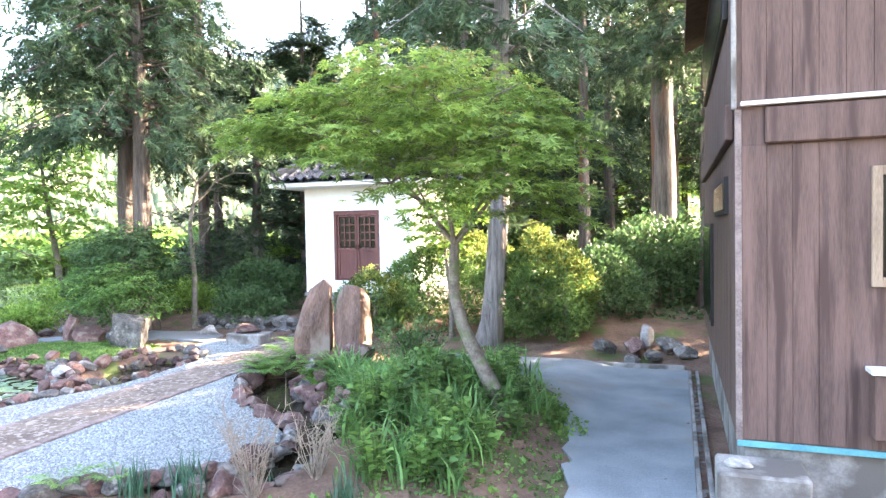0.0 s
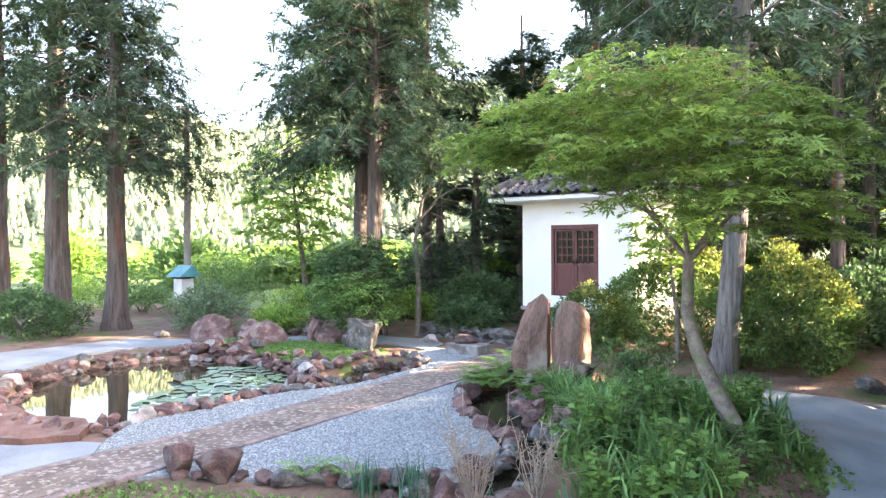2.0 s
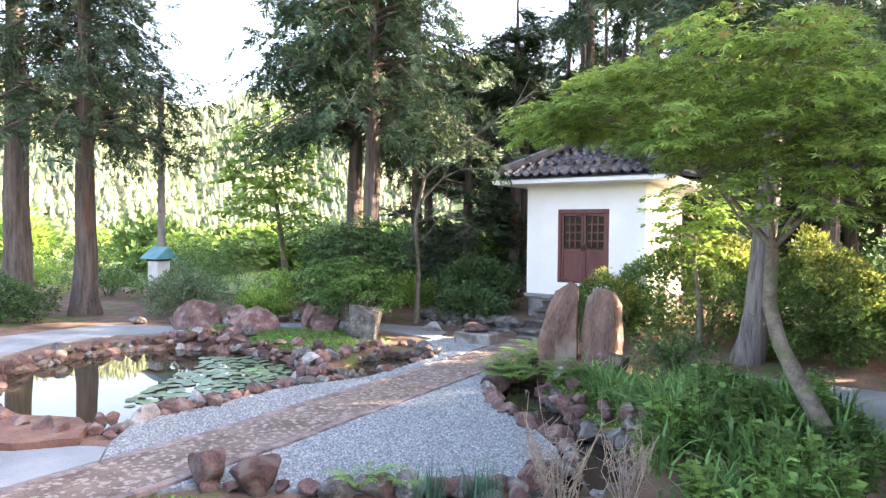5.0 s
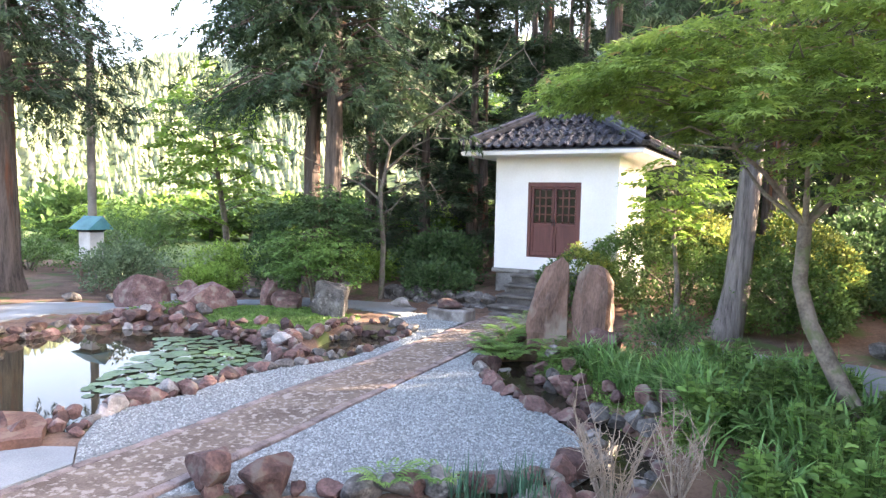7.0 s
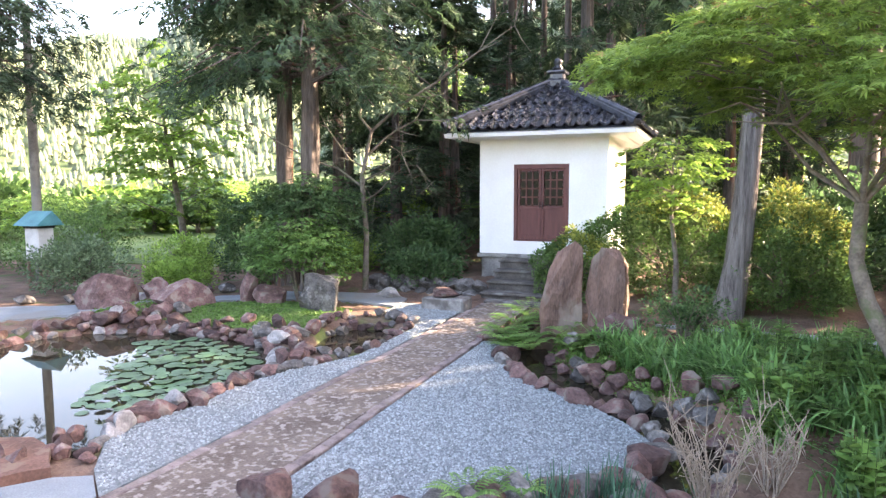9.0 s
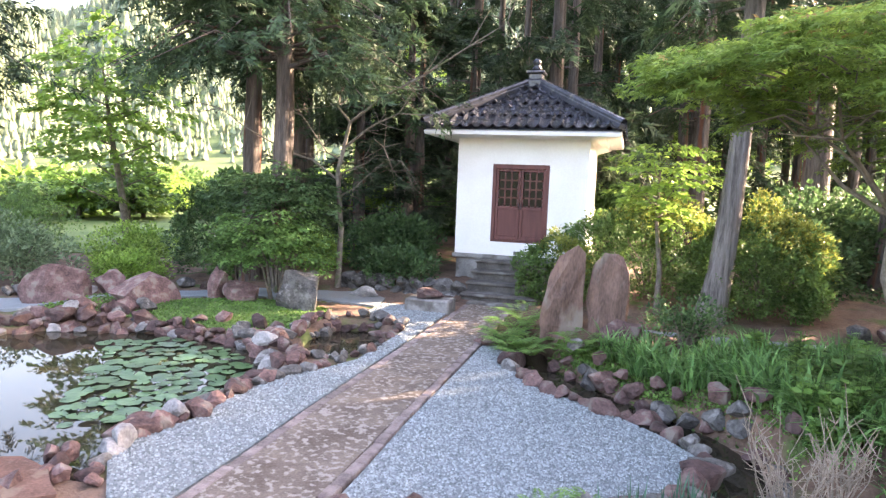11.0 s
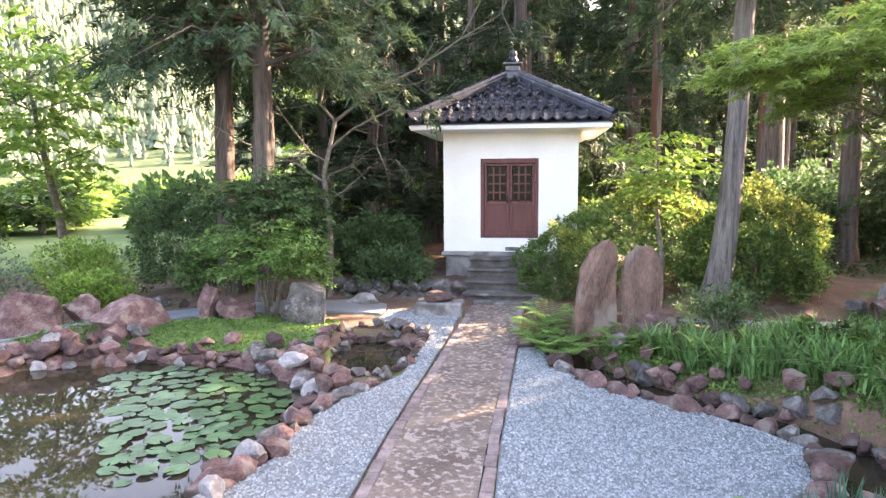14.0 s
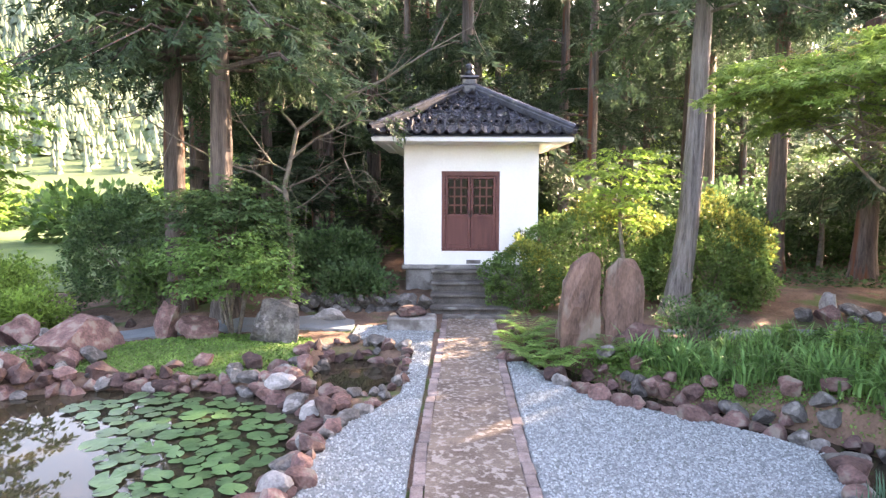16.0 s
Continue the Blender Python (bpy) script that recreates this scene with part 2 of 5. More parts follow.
# ---- the plan ----
POND = [(-9.1, 4.1), (-9.4, 4.9), (-9.25, 5.6), (-9.2, 6.3), (-9.15, 7.0), (-9.5, 7.75), (-10.3, 8.3), (-11, 8.4), (-12.3, 8.35), (-13.4, 8.0), (-14.1, 7.2), (-14.0, 5.8), (-13.4, 4.6), (-12, 3.9), (-10.6, 3.55), (-9.6, 3.7)]
POOL = [(-9.35, 8.2), (-8.8, 7.95), (-8.5, 8.5), (-8.5, 9.5), (-8.95, 9.95), (-9.5, 9.8), (-9.6, 9.0)]
STREAM = [(-6.35, 9.6), (-6.05, 8.7), (-5.5, 8.05), (-4.85, 7.45), (-4.2, 6.85), (-3.78, 6.15), (-3.95, 5.45)]
GRAVEL_R = [(-6.95, 3.4), (-6.7, 3.75), (-5.9, 4.15), (-5.1, 4.72), (-4.5, 5.15), (-4.15, 5.75), (-4.16, 6.3), (-4.55, 6.92), (-5.25, 7.22), (-5.85, 7.6), (-6.25, 8.15), (-6.55, 9.1), (-6.9, 9.3), (-6.98, 6.0)]
GRAVEL_L = [(-8.12, 3.5), (-8.6, 3.85), (-9.15, 4.45), (-9.2, 4.95), (-8.95, 5.5), (-9.05, 6.1), (-8.82, 6.95), (-8.55, 7.35), (-8.32, 7.85), (-8.25, 9.5), (-8.6, 10.2), (-9.3, 10.5), (-9.3, 11.3), (-7.95, 11.5), (-8.0, 9.0), (-8.1, 6)]
YARD = [(-4.6, 11.1), (-2.9, 10.6), (-1.75, 8.9), (-1.2, 7.4), (-0.95, 5.9), (-1.0, 1.9), (0.14, 1.9), (0.14, 11.2)]


def ragged(poly, amp, step, seed, keep=()):
    """The outline with extra, slightly shifted points."""
    r, out = random.Random(seed), []
    for i, (ax, ay) in enumerate(poly):
        bx, by = poly[(i + 1) % len(poly)]
        out.append((ax, ay))
        n = 0 if i in keep else int(math.hypot(bx - ax, by - ay) / step)
        for k in range(1, n):
            t = k / n
            out.append((ax + (bx - ax) * t + r.uniform(-amp, amp), ay + (by - ay) * t + r.uniform(-amp, amp)))
    return out


YARD = ragged(YARD, 0.09, 0.22, 4, keep=(5, 6, 7))
ROAD = [(-15.0, 4.4), (-17.4, 5.4), (-17.3, 8.4), (-15.2, 9.6), (-12.4, 11.6), (-10.2, 12.0), (-9.4, 11.7), (-9.35, 11.0), (-10.6, 11.1), (-12.0, 10.7), (-14.4, 9.0), (-15.6, 7.8), (-15.6, 6.4), (-14.7, 5.0)]
ROAD = ragged(ROAD, 0.07, 0.3, 6)
ISLAND = [(-12.7, 8.6), (-12.9, 9.7), (-11.4, 10.6), (-9.9, 10.4), (-9.75, 9.9), (-9.75, 8.7), (-10.3, 8.5), (-11.2, 8.55)]


def ground_z(x, y):
    x, y = np.asarray(x, float), np.asarray(y, float)
    mid = np.interp(y, [0.7, 1.9, 5, 8, 11.5, 12.6, 13.5, 20, 60], [0, -0.95, -0.97, -0.9, -0.8, -0.72, -0.55, -0.45, -0.2])
    left = np.interp(y, [0.7, 1.9, 5, 60], [0, -0.95, -0.95, -0.95])
    w = smooth(-15.5, -12, x)
    z = left * (1 - w) + mid * w
    yard = smooth(-1.6, -0.9, x) * smooth(12.5, 11.0, y) * smooth(1.5, 2.0, y)
    z = z * (1 - yard) - 0.92 * yard
    z = z + 0.36 * np.exp(-(((x + 2.75) / 1.25) ** 4 + ((y - 7.4) / 1.9) ** 4))
    z = z + 0.38 * np.exp(-(((x + 5.4) / 0.75) ** 2 + ((y - 9.9) / 0.7) ** 2))
    z = z + 0.12 * np.exp(-(((x + 11.3) / 1.5) ** 2 + ((y - 9.7) / 0.8) ** 2))
    z = z + 0.15 * np.exp(-(((x + 13.8) / 1.0) ** 2 + ((y - 9.3) / 0.9) ** 2))
    for poly in (POND, POOL):
        near = (x > -15.5) & (x < -7) & (y > 2.5) & (y < 11.5)
        d = np.full(x.shape, 9.0)
        if near.any():
            d[near] = seg_dist(x[near], y[near], poly) * np.where(inside(x[near], y[near], poly), -1, 1)
        z = z - (z + 1.45) * smooth(0.12, -0.2, d)
    near = (x > -8) & (x < -2) & (y > 4.5) & (y < 10.5)
    d = np.full(x.shape, 9.0)
    if near.any():
        d[near] = seg_dist(x[near], y[near], STREAM, False)
    z = z - (z + 1.25) * smooth(0.42, 0.24, d)
    # the far valley side
    r, az = np.hypot(x + 5, y), np.degrees(np.arctan2(-(x + 5), y))
    crest = np.interp(az, [-180, -70, -30, 0, 30, 48, 62, 85, 120, 180], [20, 40, 110, 135, 128, 112, 92, 85, 40, 20])
    h = crest * smooth(110, 520, r) ** 1.1 * (0.92 + 0.1 * np.sin(az * 0.21) + 0.05 * np.sin(az * 0.63 + 1))
    z = z - 6 * smooth(45, 120, r) * smooth(20, 40, az) + h
    return z


def gz(x, y):
    return float(ground_z(np.array([x]), np.array([y]))[0])


def axis(lo, hi, step, far):
    fine = np.arange(lo, hi + step / 2, step)
    out, s, v = [], step, hi
    while v < far:
        s *= 1.22
        v += s
        out.append(v)
    out2, s, v = [], step, lo
    while v > -far:
        s *= 1.22
        v -= s
        out2.append(v)
    return np.array(out2[::-1] + list(fine) + out)


xs, ys = axis(-15.5, 1.0, 0.075, 2500), axis(0.2, 13.2, 0.075, 2500)
GX, GY = np.meshgrid(xs, ys)
GZ = ground_z(GX, GY)
_r = rng(1)
GZ = GZ + 0.012 * _r.standard_normal(GZ.shape) * (np.hypot(GX + 7, GY - 7) < 14)
_n = len(xs)
_i = np.arange((len(ys) - 1) * (_n - 1))
_i = (_i // (_n - 1)) * _n + _i % (_n - 1)
ground = new("ground", mesh_np("ground", np.stack([GX, GY, GZ], -1).reshape(-1, 3), np.stack([_i, _i + 1, _i + _n + 1, _i + _n], -1), M_SOIL, True))
ground.data.materials.append(M_MEADOW)
_c = np.empty(len(ground.data.polygons) * 3)
ground.data.polygons.foreach_get("center", _c)
_c = _c.reshape(-1, 3)
ground.data.polygons.foreach_set("material_index", (np.hypot(_c[:, 0] + 7, _c[:, 1] - 7) > 24).astype(np.int32))
tagged(ground, "brown garden soil with patches of moss and short grass", "ground", kind="structure")


def sheet(name, poly, dz, material, step=0.12, skirt=0.08, zfun=None):
    """A thin layer with the outline poly, laid on the ground."""
    bm = bmesh.new()
    bm.faces.new([bm.verts.new((x, y, 0)) for x, y in poly])
    for ax, nrm in ((0, (1, 0, 0)), (1, (0, 1, 0))):
        lo, hi = min(p[ax] for p in poly), max(p[ax] for p in poly)
        for c in np.arange(lo + step / 2, hi, step):
            co = (c, 0, 0) if ax == 0 else (0, c, 0)
            bmesh.ops.bisect_plane(bm, geom=bm.verts[:] + bm.edges[:] + bm.faces[:], plane_co=co, plane_no=nrm)
    co = np.array([v.co for v in bm.verts])
    zz = (zfun or ground_z)(co[:, 0], co[:, 1])
    for v, z in zip(bm.verts, zz):
        v.co.z = z + dz
    rim = [e for e in bm.edges if e.is_boundary]
    made = bmesh.ops.extrude_edge_only(bm, edges=rim)["geom"]
    for v in made:
        if isinstance(v, bmesh.types.BMVert):
            v.co.z -= skirt
    bmesh.ops.recalc_face_normals(bm, faces=bm.faces)
    return new(name, bm_mesh(name, bm, material))


def scatter(poly, n, seed, margin=0.0):
    r = rng(seed)
    p = np.asarray(poly)
    pts = np.stack([r.uniform(p[:, 0].min(), p[:, 0].max(), n * 3), r.uniform(p[:, 1].min(), p[:, 1].max(), n * 3)], -1)
    ok = inside(pts[:, 0], pts[:, 1], poly)
    if margin:
        ok &= seg_dist(pts[:, 0], pts[:, 1], poly) > margin
    return pts[ok][:n]


# ---- foliage helpers ----
def rot_frames(r, n, up=None, spread=1.0):
    """n random orthonormal frames (n,3,3); rows are side, along, normal."""
    a = r.standard_normal((n, 3)) * spread
    if up is not None:
        a = a + up
    a /= np.linalg.norm(a, axis=1, keepdims=True) + 1e-9
    b = r.standard_normal((n, 3))
    b -= (b * a).sum(1, keepdims=True) * a
    b /= np.linalg.norm(b, axis=1, keepdims=True) + 1e-9
    return np.stack([np.cross(b, a), b, a], 1)


def place(template_v, template_f, origin, frames, size):
    """Copies of a small template mesh at many places, as one vertex and face array."""
    v = np.einsum("kc,ncd->nkd", template_v, frames) * size[:, None, None] + origin[:, None, :]
    f = template_f[None] + (np.arange(len(origin)) * len(template_v))[:, None, None]
    return v.reshape(-1, 3), f.reshape(-1, template_f.shape[1])


LEAF_V = np.array([(0, 0, 0), (0.32, 0.45, 0.08), (0, 1, -0.05), (-0.32, 0.45, 0.08)])
LEAF_F = np.array([(0, 1, 2), (0, 2, 3)])


def maple_leaf():
    v, f = [(0, 0, 0)], []
    for k, (a, l) in enumerate(((0, 1.0), (48, 0.85), (-48, 0.85), (100, 0.55), (-100, 0.55))):
        s, c = math.sin(radians(a)), math.cos(radians(a))
        i = len(v)
        v += [(s * l * 0.5 + c * 0.12, c * l * 0.5 - s * 0.12, 0.03), (s * l, c * l, -0.08), (s * l * 0.5 - c * 0.12, c * l * 0.5 + s * 0.12, 0.03)]
        f += [(0, i, i + 1), (0, i + 1, i + 2)]
    return np.array(v), np.array(f)


MAPLE_V, MAPLE_F = maple_leaf()


def cedar_spray(n=27, seed=3):
    """A drooping tuft of narrow needle-covered shoots."""
    r = rng(seed)
    v, f = [], []
    for k in range(n):
        t = k / n
        base = np.array([r.uniform(-0.16, 0.16), t * 0.8 - 0.05, -0.3 * t * t + r.uniform(-0.08, 0.08)])
        side = 1 if k % 2 else -1
        d = np.array([side * r.uniform(0.3, 0.9), r.uniform(0.3, 0.9), r.uniform(-0.7, 0.25)])
        d = d / np.linalg.norm(d) * r.uniform(0.2, 0.42)
        w = np.cross(d, [0, 0, 1.0])
        w = w / (np.linalg.norm(w) + 1e-6) * 0.034 + np.array([0, 0, r.uniform(-0.03, 0.03)])
        i = len(v)
        v += [base + w, base - w, base + d]
        f += [(i, i + 1, i + 2)]
    return np.array(v), np.array(f)


SPRAY_V, SPRAY_F = cedar_spray()


def tube(points, radii, sides=8):
    """Vertices and quads of a tapering tube along points."""
    pts, out, faces = [np.asarray(p, float) for p in points], [], []
    for i, p in enumerate(pts):
        d = pts[min(i + 1, len(pts) - 1)] - pts[max(i - 1, 0)]
        d = d / (np.linalg.norm(d) + 1e-9)
        u = np.cross(d, [0, 1.0, 0.3])
        u = u / (np.linalg.norm(u) + 1e-9)
        w = np.cross(d, u)
        for k in range(sides):
            a = 2 * math.pi * k / sides
            out.append(p + radii[i] * (math.cos(a) * u + math.sin(a) * w))
    for i in range(len(pts) - 1):
        for k in range(sides):
            a, b = i * sides + k, i * sides + (k + 1) % sides
            faces.append((a, b, b + sides, a + sides))
    return out, faces


def join_tubes(list_of):
    v, f = [], []
    for tv, tf in list_of:
        o = len(v)
        v += list(tv)
        f += [tuple(i + o for i in q) for q in tf]
    return np.array(v), np.array(f)


# ---- water, path, gravel, yard ----
def water(name, poly, z, label):
    bm = bmesh.new()
    bm.faces.new([bm.verts.new((x, y, z)) for x, y in poly])
    bm.normal_update()
    if bm.faces[:][0].normal.z < 0:
        bmesh.ops.reverse_faces(bm, faces=bm.faces[:])
    ob = new(name, bm_mesh(name, bm, M_WATER))
    return tagged(ob, label, "water", kind="structure")


def grow(poly, d):
    cx, cy = sum(p[0] for p in poly) / len(poly), sum(p[1] for p in poly) / len(poly)
    return [(x + d * (x - cx) / math.hypot(x - cx, y - cy), y + d * (y - cy) / math.hypot(x - cx, y - cy)) for x, y in poly]


water("water", grow(POND, 0.3), -1.02, "still brown pond water mirroring sky and trees")
water("water", grow(POOL, 0.25), -1.01, "dark still water of a small side pool")
_l = [(x - 0.32, y - 0.28) for x, y in STREAM]
_rr = [(x + 0.32, y + 0.28) for x, y in STREAM][::-1]
water("water", _l + _rr, -1.03, "shallow dark water in a narrow channel")

PATH = [(-8.07, 1.6), (-8.07, 6), (-7.82, 11.75), (-6.87, 11.75), (-6.98, 6), (-6.98, 1.6)]
path = sheet("path", [(-7.95, 1.6), (-7.95, 6), (-7.72, 11.75), (-6.98, 11.75), (-7.1, 6), (-7.1, 1.6)], 0.05, M_CONC, 0.15)
tagged(path, "worn mossy brown concrete garden path with flaked patches", "path", kind="structure")
tagged(sheet("gravel_bed", GRAVEL_R, 0.03, M_GRAVEL), "bed of pale blue-grey crushed stone beside the path", "gravel", kind="structure")
tagged(sheet("gravel_bed", GRAVEL_L, 0.03, M_GRAVEL), "strip of pale blue-grey crushed stone along the pond", "gravel", kind="structure")
tagged(sheet("pavement", YARD, 0.035, M_YARD, 0.2), "smooth blue-grey fine gravel yard beside the house", "yard", kind="structure")
tagged(sheet("road", ROAD, 0.035, M_YARD, 0.25), "narrow grey gravel lane behind the pond", "lane", kind="structure")
tagged(sheet("pavement", [(-8.15, 2.0), (-8.15, 3.5), (-8.5, 3.76), (-8.78, 3.6), (-9.15, 3.1), (-9.9, 2.6), (-10.9, 2.4), (-10.9, 2.0)], 0.03, M_YARD, 0.2), "grey concrete apron at the end of the pond", "paving", kind="structure")
BANK = ragged([(-11.2, 2.9), (-9.9, 2.75), (-9.2, 3.12), (-8.82, 3.62), (-9.2, 3.9), (-9.6, 4.02), (-10.3, 3.66), (-11.2, 3.7)], 0.03, 0.2, 14)
tagged(sheet("bank", BANK, 0.09, M_REDEARTH, 0.12, skirt=0.3, zfun=lambda x, y: np.full(np.shape(x), -0.95)), "smooth trodden red-brown earth bank at the pond", "bank", kind="structure")
LAWN = [(-34, 13.5), (-20, 15.5), (-16.2, 16.0), (-15.4, 20), (-18, 30), (-40, 36), (-60, 25)]
tagged(sheet("lawn", LAWN, 0.02, M_LAWN, 1.0), "sunlit mown lawn beyond the garden", "lawn", kind="structure")
ISLE = sheet("grass_patch", ISLAND, 0.02, M_LAWN, 0.15)
tagged(ISLE, "low green ground cover on the pond bank", "grass", kind="structure")


# ---- the small white shrine ----
SX0, SX1, SY0, SY1 = -8.64, -5.82, 13.92, 16.8
DX0, DX1, DZ0, DZ1 = -7.85, -6.63, 0.29, 1.97
shrine = empty("shrine", ((SX0 + SX1) / 2, (SY0 + SY1) / 2, -0.5))
tagged(shrine, "small white plastered shrine with a dark tiled pyramid roof", "shrine")
_o = Vector(shrine.location)


def sp(name, bm, material, parent=None, label="", smooth=False):
    """A part of the shrine, given in world places."""
    ob = part(name, bm, material, parent or shrine, label, smooth)
    ob.matrix_parent_inverse = Matrix.Translation(-_o) if parent is None else Matrix()
    return ob


T = 0.16
wall = bmesh.new()
box(SX0, DX0, SY0, SY0 + T, 0, 2.64, 0, wall)
box(DX1, SX1, SY0, SY0 + T, 0, 2.64, 0, wall)
box(DX0, DX1, SY0, SY0 + T, 0, DZ0, 0, wall)
box(DX0, DX1, SY0, SY0 + T, DZ1, 2.64, 0, wall)
box(SX0, SX0 + T, SY0 + T, SY1, 0, 2.64, 0, wall)
box(SX1 - T, SX1, SY0 + T, SY1, 0, 2.64, 0, wall)
box(SX0 + T, SX1 - T, SY1 - T, SY1, 0, 2.64, 0, wall)
bmesh.ops.remove_doubles(wall, verts=wall.verts[:], dist=0.0005)
sp("wall", wall, M_PLASTER)
sp("floor_slab", box(SX0 + T, SX1 - T, SY0 + T, SY1 - T, -0.1, 0.05, 0), M_DARK)
sp("foundation", box(SX0 + 0.03, SX1 - 0.03, SY0 + 0.03, SY1 - 0.03, -0.85, -0.1, 0.015), M_GREYCONC, label="stained concrete base")
sp("sill", box(SX0 - 0.05, SX1 + 0.05, SY0 - 0.05, SY1 + 0.05, -0.1, -0.002, 0.02), M_GREYCONC)
sp("vent", box(-7.32, -7.02, SY0 - 0.012, SY0 + 0.02, 0.02, 0.1, 0.004), M_GREYCONC)
# eaves: plastered soffit coving and a white edge
EX0, EX1, EY0, EY1, EZ = SX0 - 0.63, SX1 + 0.63, SY0 - 0.63, SY1 + 0.63, 2.6
sof = bmesh.new()
ring = []
for (dx, z) in ((0.0, 2.34), (0.03, 2.37), (0.3, 2.47), (0.34, 2.51), (0.6, 2.545), (0.62, 2.62), (0.56, 2.65)):
    ring.append([sof.verts.new(p) for p in ((SX0 - dx, SY0 - dx, z), (SX1 + dx, SY0 - dx, z), (SX1 + dx, SY1 + dx, z), (SX0 - dx, SY1 + dx, z))])
for a, b in zip(ring, ring[1:]):
    for k in range(4):
        sof.faces.new((a[k], a[(k + 1) % 4], b[(k + 1) % 4], b[k]))
for v in ring[0][:2] + ring[1][:2]:
    v.co.z += 0.17
for v in ring[2][:2]:
    v.co.z += 0.08
bmesh.ops.recalc_face_normals(sof, faces=sof.faces)
sp("eave", sof, M_PLASTER)
# roof body
CX, CY, AZ = (SX0 + SX1) / 2, (SY0 + SY1) / 2, 3.9
rb = bmesh.new()
top = rb.verts.new((CX, CY, AZ - 0.06))
mid, low = [], []
for sx, sy in ((-1, -1), (1, -1), (1, 1), (-1, 1)):
    hx, hy = (EX1 - EX0) / 2, (EY1 - EY0) / 2
    low.append(rb.verts.new((CX + sx * hx, CY + sy * hy, EZ + 0.05)))
    mid.append(rb.verts.new((CX + sx * hx * 0.5, CY + sy * hy * 0.5, EZ + 0.05 + (AZ - EZ) * 0.46)))
for k in range(4):
    j = (k + 1) % 4
    rb.faces.new((low[k], low[j], mid[j], mid[k]))
    rb.faces.new((mid[k], mid[j], top))
rb.faces.new(low[::-1])
bmesh.ops.recalc_face_normals(rb, faces=rb.faces)
roof = sp("roof", rb, M_TILE, label="blue-black glazed pan tile roof")


def tile_mesh():
    """A curved pan tile: 0.236 wide, 0.27 long, with a rolled edge; x across, y up the slope."""
    prof = [(-0.118, 0.02), (-0.098, 0.06), (-0.066, 0.072), (-0.037, 0.048), (0.0, 0.008), (0.06, 0.0), (0.118, 0.026)]
    v, f = [], []
    for y, dz in ((0.0, 0.03), (0.27, 0.0)):
        v += [(x, y, z + dz) for x, z in prof]
    v += [(x, 0.0, z) for x, z in prof]
    n = len(prof)
    for i in range(n - 1):
        f.append((i, i + 1, n + i + 1, n + i))
        f.append((2 * n + i, 2 * n + i + 1, i + 1, i))
    return mesh_from("tile", v, f, M_TILE, False)


def ridge_mesh(length):
    bm = bmesh.new()
    box(-0.09, 0.09, 0, length, -0.04, 0.08, 0.01, bm)
    n = int(length / 0.28)
    for k in range(n):
        y0 = k * length / n
        made = bmesh.ops.create_cone(bm, segments=10, radius1=0.085, radius2=0.078, depth=length / n + 0.02, matrix=Matrix.Translation((0, y0 + length / n / 2, 0.1)) @ pose(0, 0, 0, -90, 0, 0))
    return bm


TILE = tile_mesh()
ROOF_TILES = []
half = (EX1 - EX0) / 2
run = half
slope = math.atan2(AZ - EZ - 0.05, run)
for side in range(4):
    turn = pose(CX, CY, 0, 0, 0, 90 * side)
    rows_n = 10
    for row in range(rows_n):
        d = row * 0.228 * math.cos(slope)
        w = half - d
        sag = -0.1 * math.sin(math.pi * d / run)
        cols = int((2 * w - 0.1) / 0.232)
        for c in range(cols):
            x = (c - (cols - 1) / 2) * 0.232
            z = EZ + 0.09 + d * math.tan(slope) + sag
            ROOF_TILES.append(turn @ pose(x, -half - 0.03 + d, z, math.degrees(slope) + (2.5 if row > 4 else -1.5), 0, 0))
for side in range(4):
    L = math.hypot(half * math.sqrt(2), AZ - EZ - 0.1)
    m = pose(CX, CY, 0, 0, 0, 45 + 90 * side) @ pose(0, -half * math.sqrt(2) + 0.02, EZ + 0.12, math.degrees(math.atan2(AZ - EZ - 0.1, half * math.sqrt(2))) - 0.5)
    ob = part("ridge", ridge_mesh(L * 0.97), M_TILE, shrine, smooth=False)
    ob.matrix_parent_inverse = Matrix.Translation(-_o)
    ob.matrix_basis = m
fin = bmesh.new()
box(CX - 0.24, CX + 0.24, CY - 0.24, CY + 0.24, AZ - 0.16, AZ + 0.06, 0.03, fin)
box(CX - 0.16, CX + 0.16, CY - 0.16, CY + 0.16, AZ + 0.06, AZ + 0.2, 0.02, fin)
box(CX - 0.22, CX + 0.22, CY - 0.22, CY + 0.22, AZ + 0.2, AZ + 0.26, 0.02, fin)
pedestal = sp("roof_pedestal", fin, M_TILE)
jw = bmesh.new()
prev = None
for z, rr in ((0.26, 0.08), (0.3, 0.12), (0.34, 0.125), (0.38, 0.08), (0.41, 0.085), (0.46, 0.105), (0.52, 0.085), (0.57, 0.02)):
    cur = [jw.verts.new((CX + rr * math.cos(a), CY + rr * math.sin(a), AZ + z)) for a in np.linspace(0, 2 * math.pi, 14, endpoint=False)]
    if prev:
        for k in range(14):
            jw.faces.new((prev[k], prev[(k + 1) % 14], cur[(k + 1) % 14], cur[k]))
    prev = cur
jw.faces.new(prev)
sp("finial", jw, M_TILE, smooth=True)

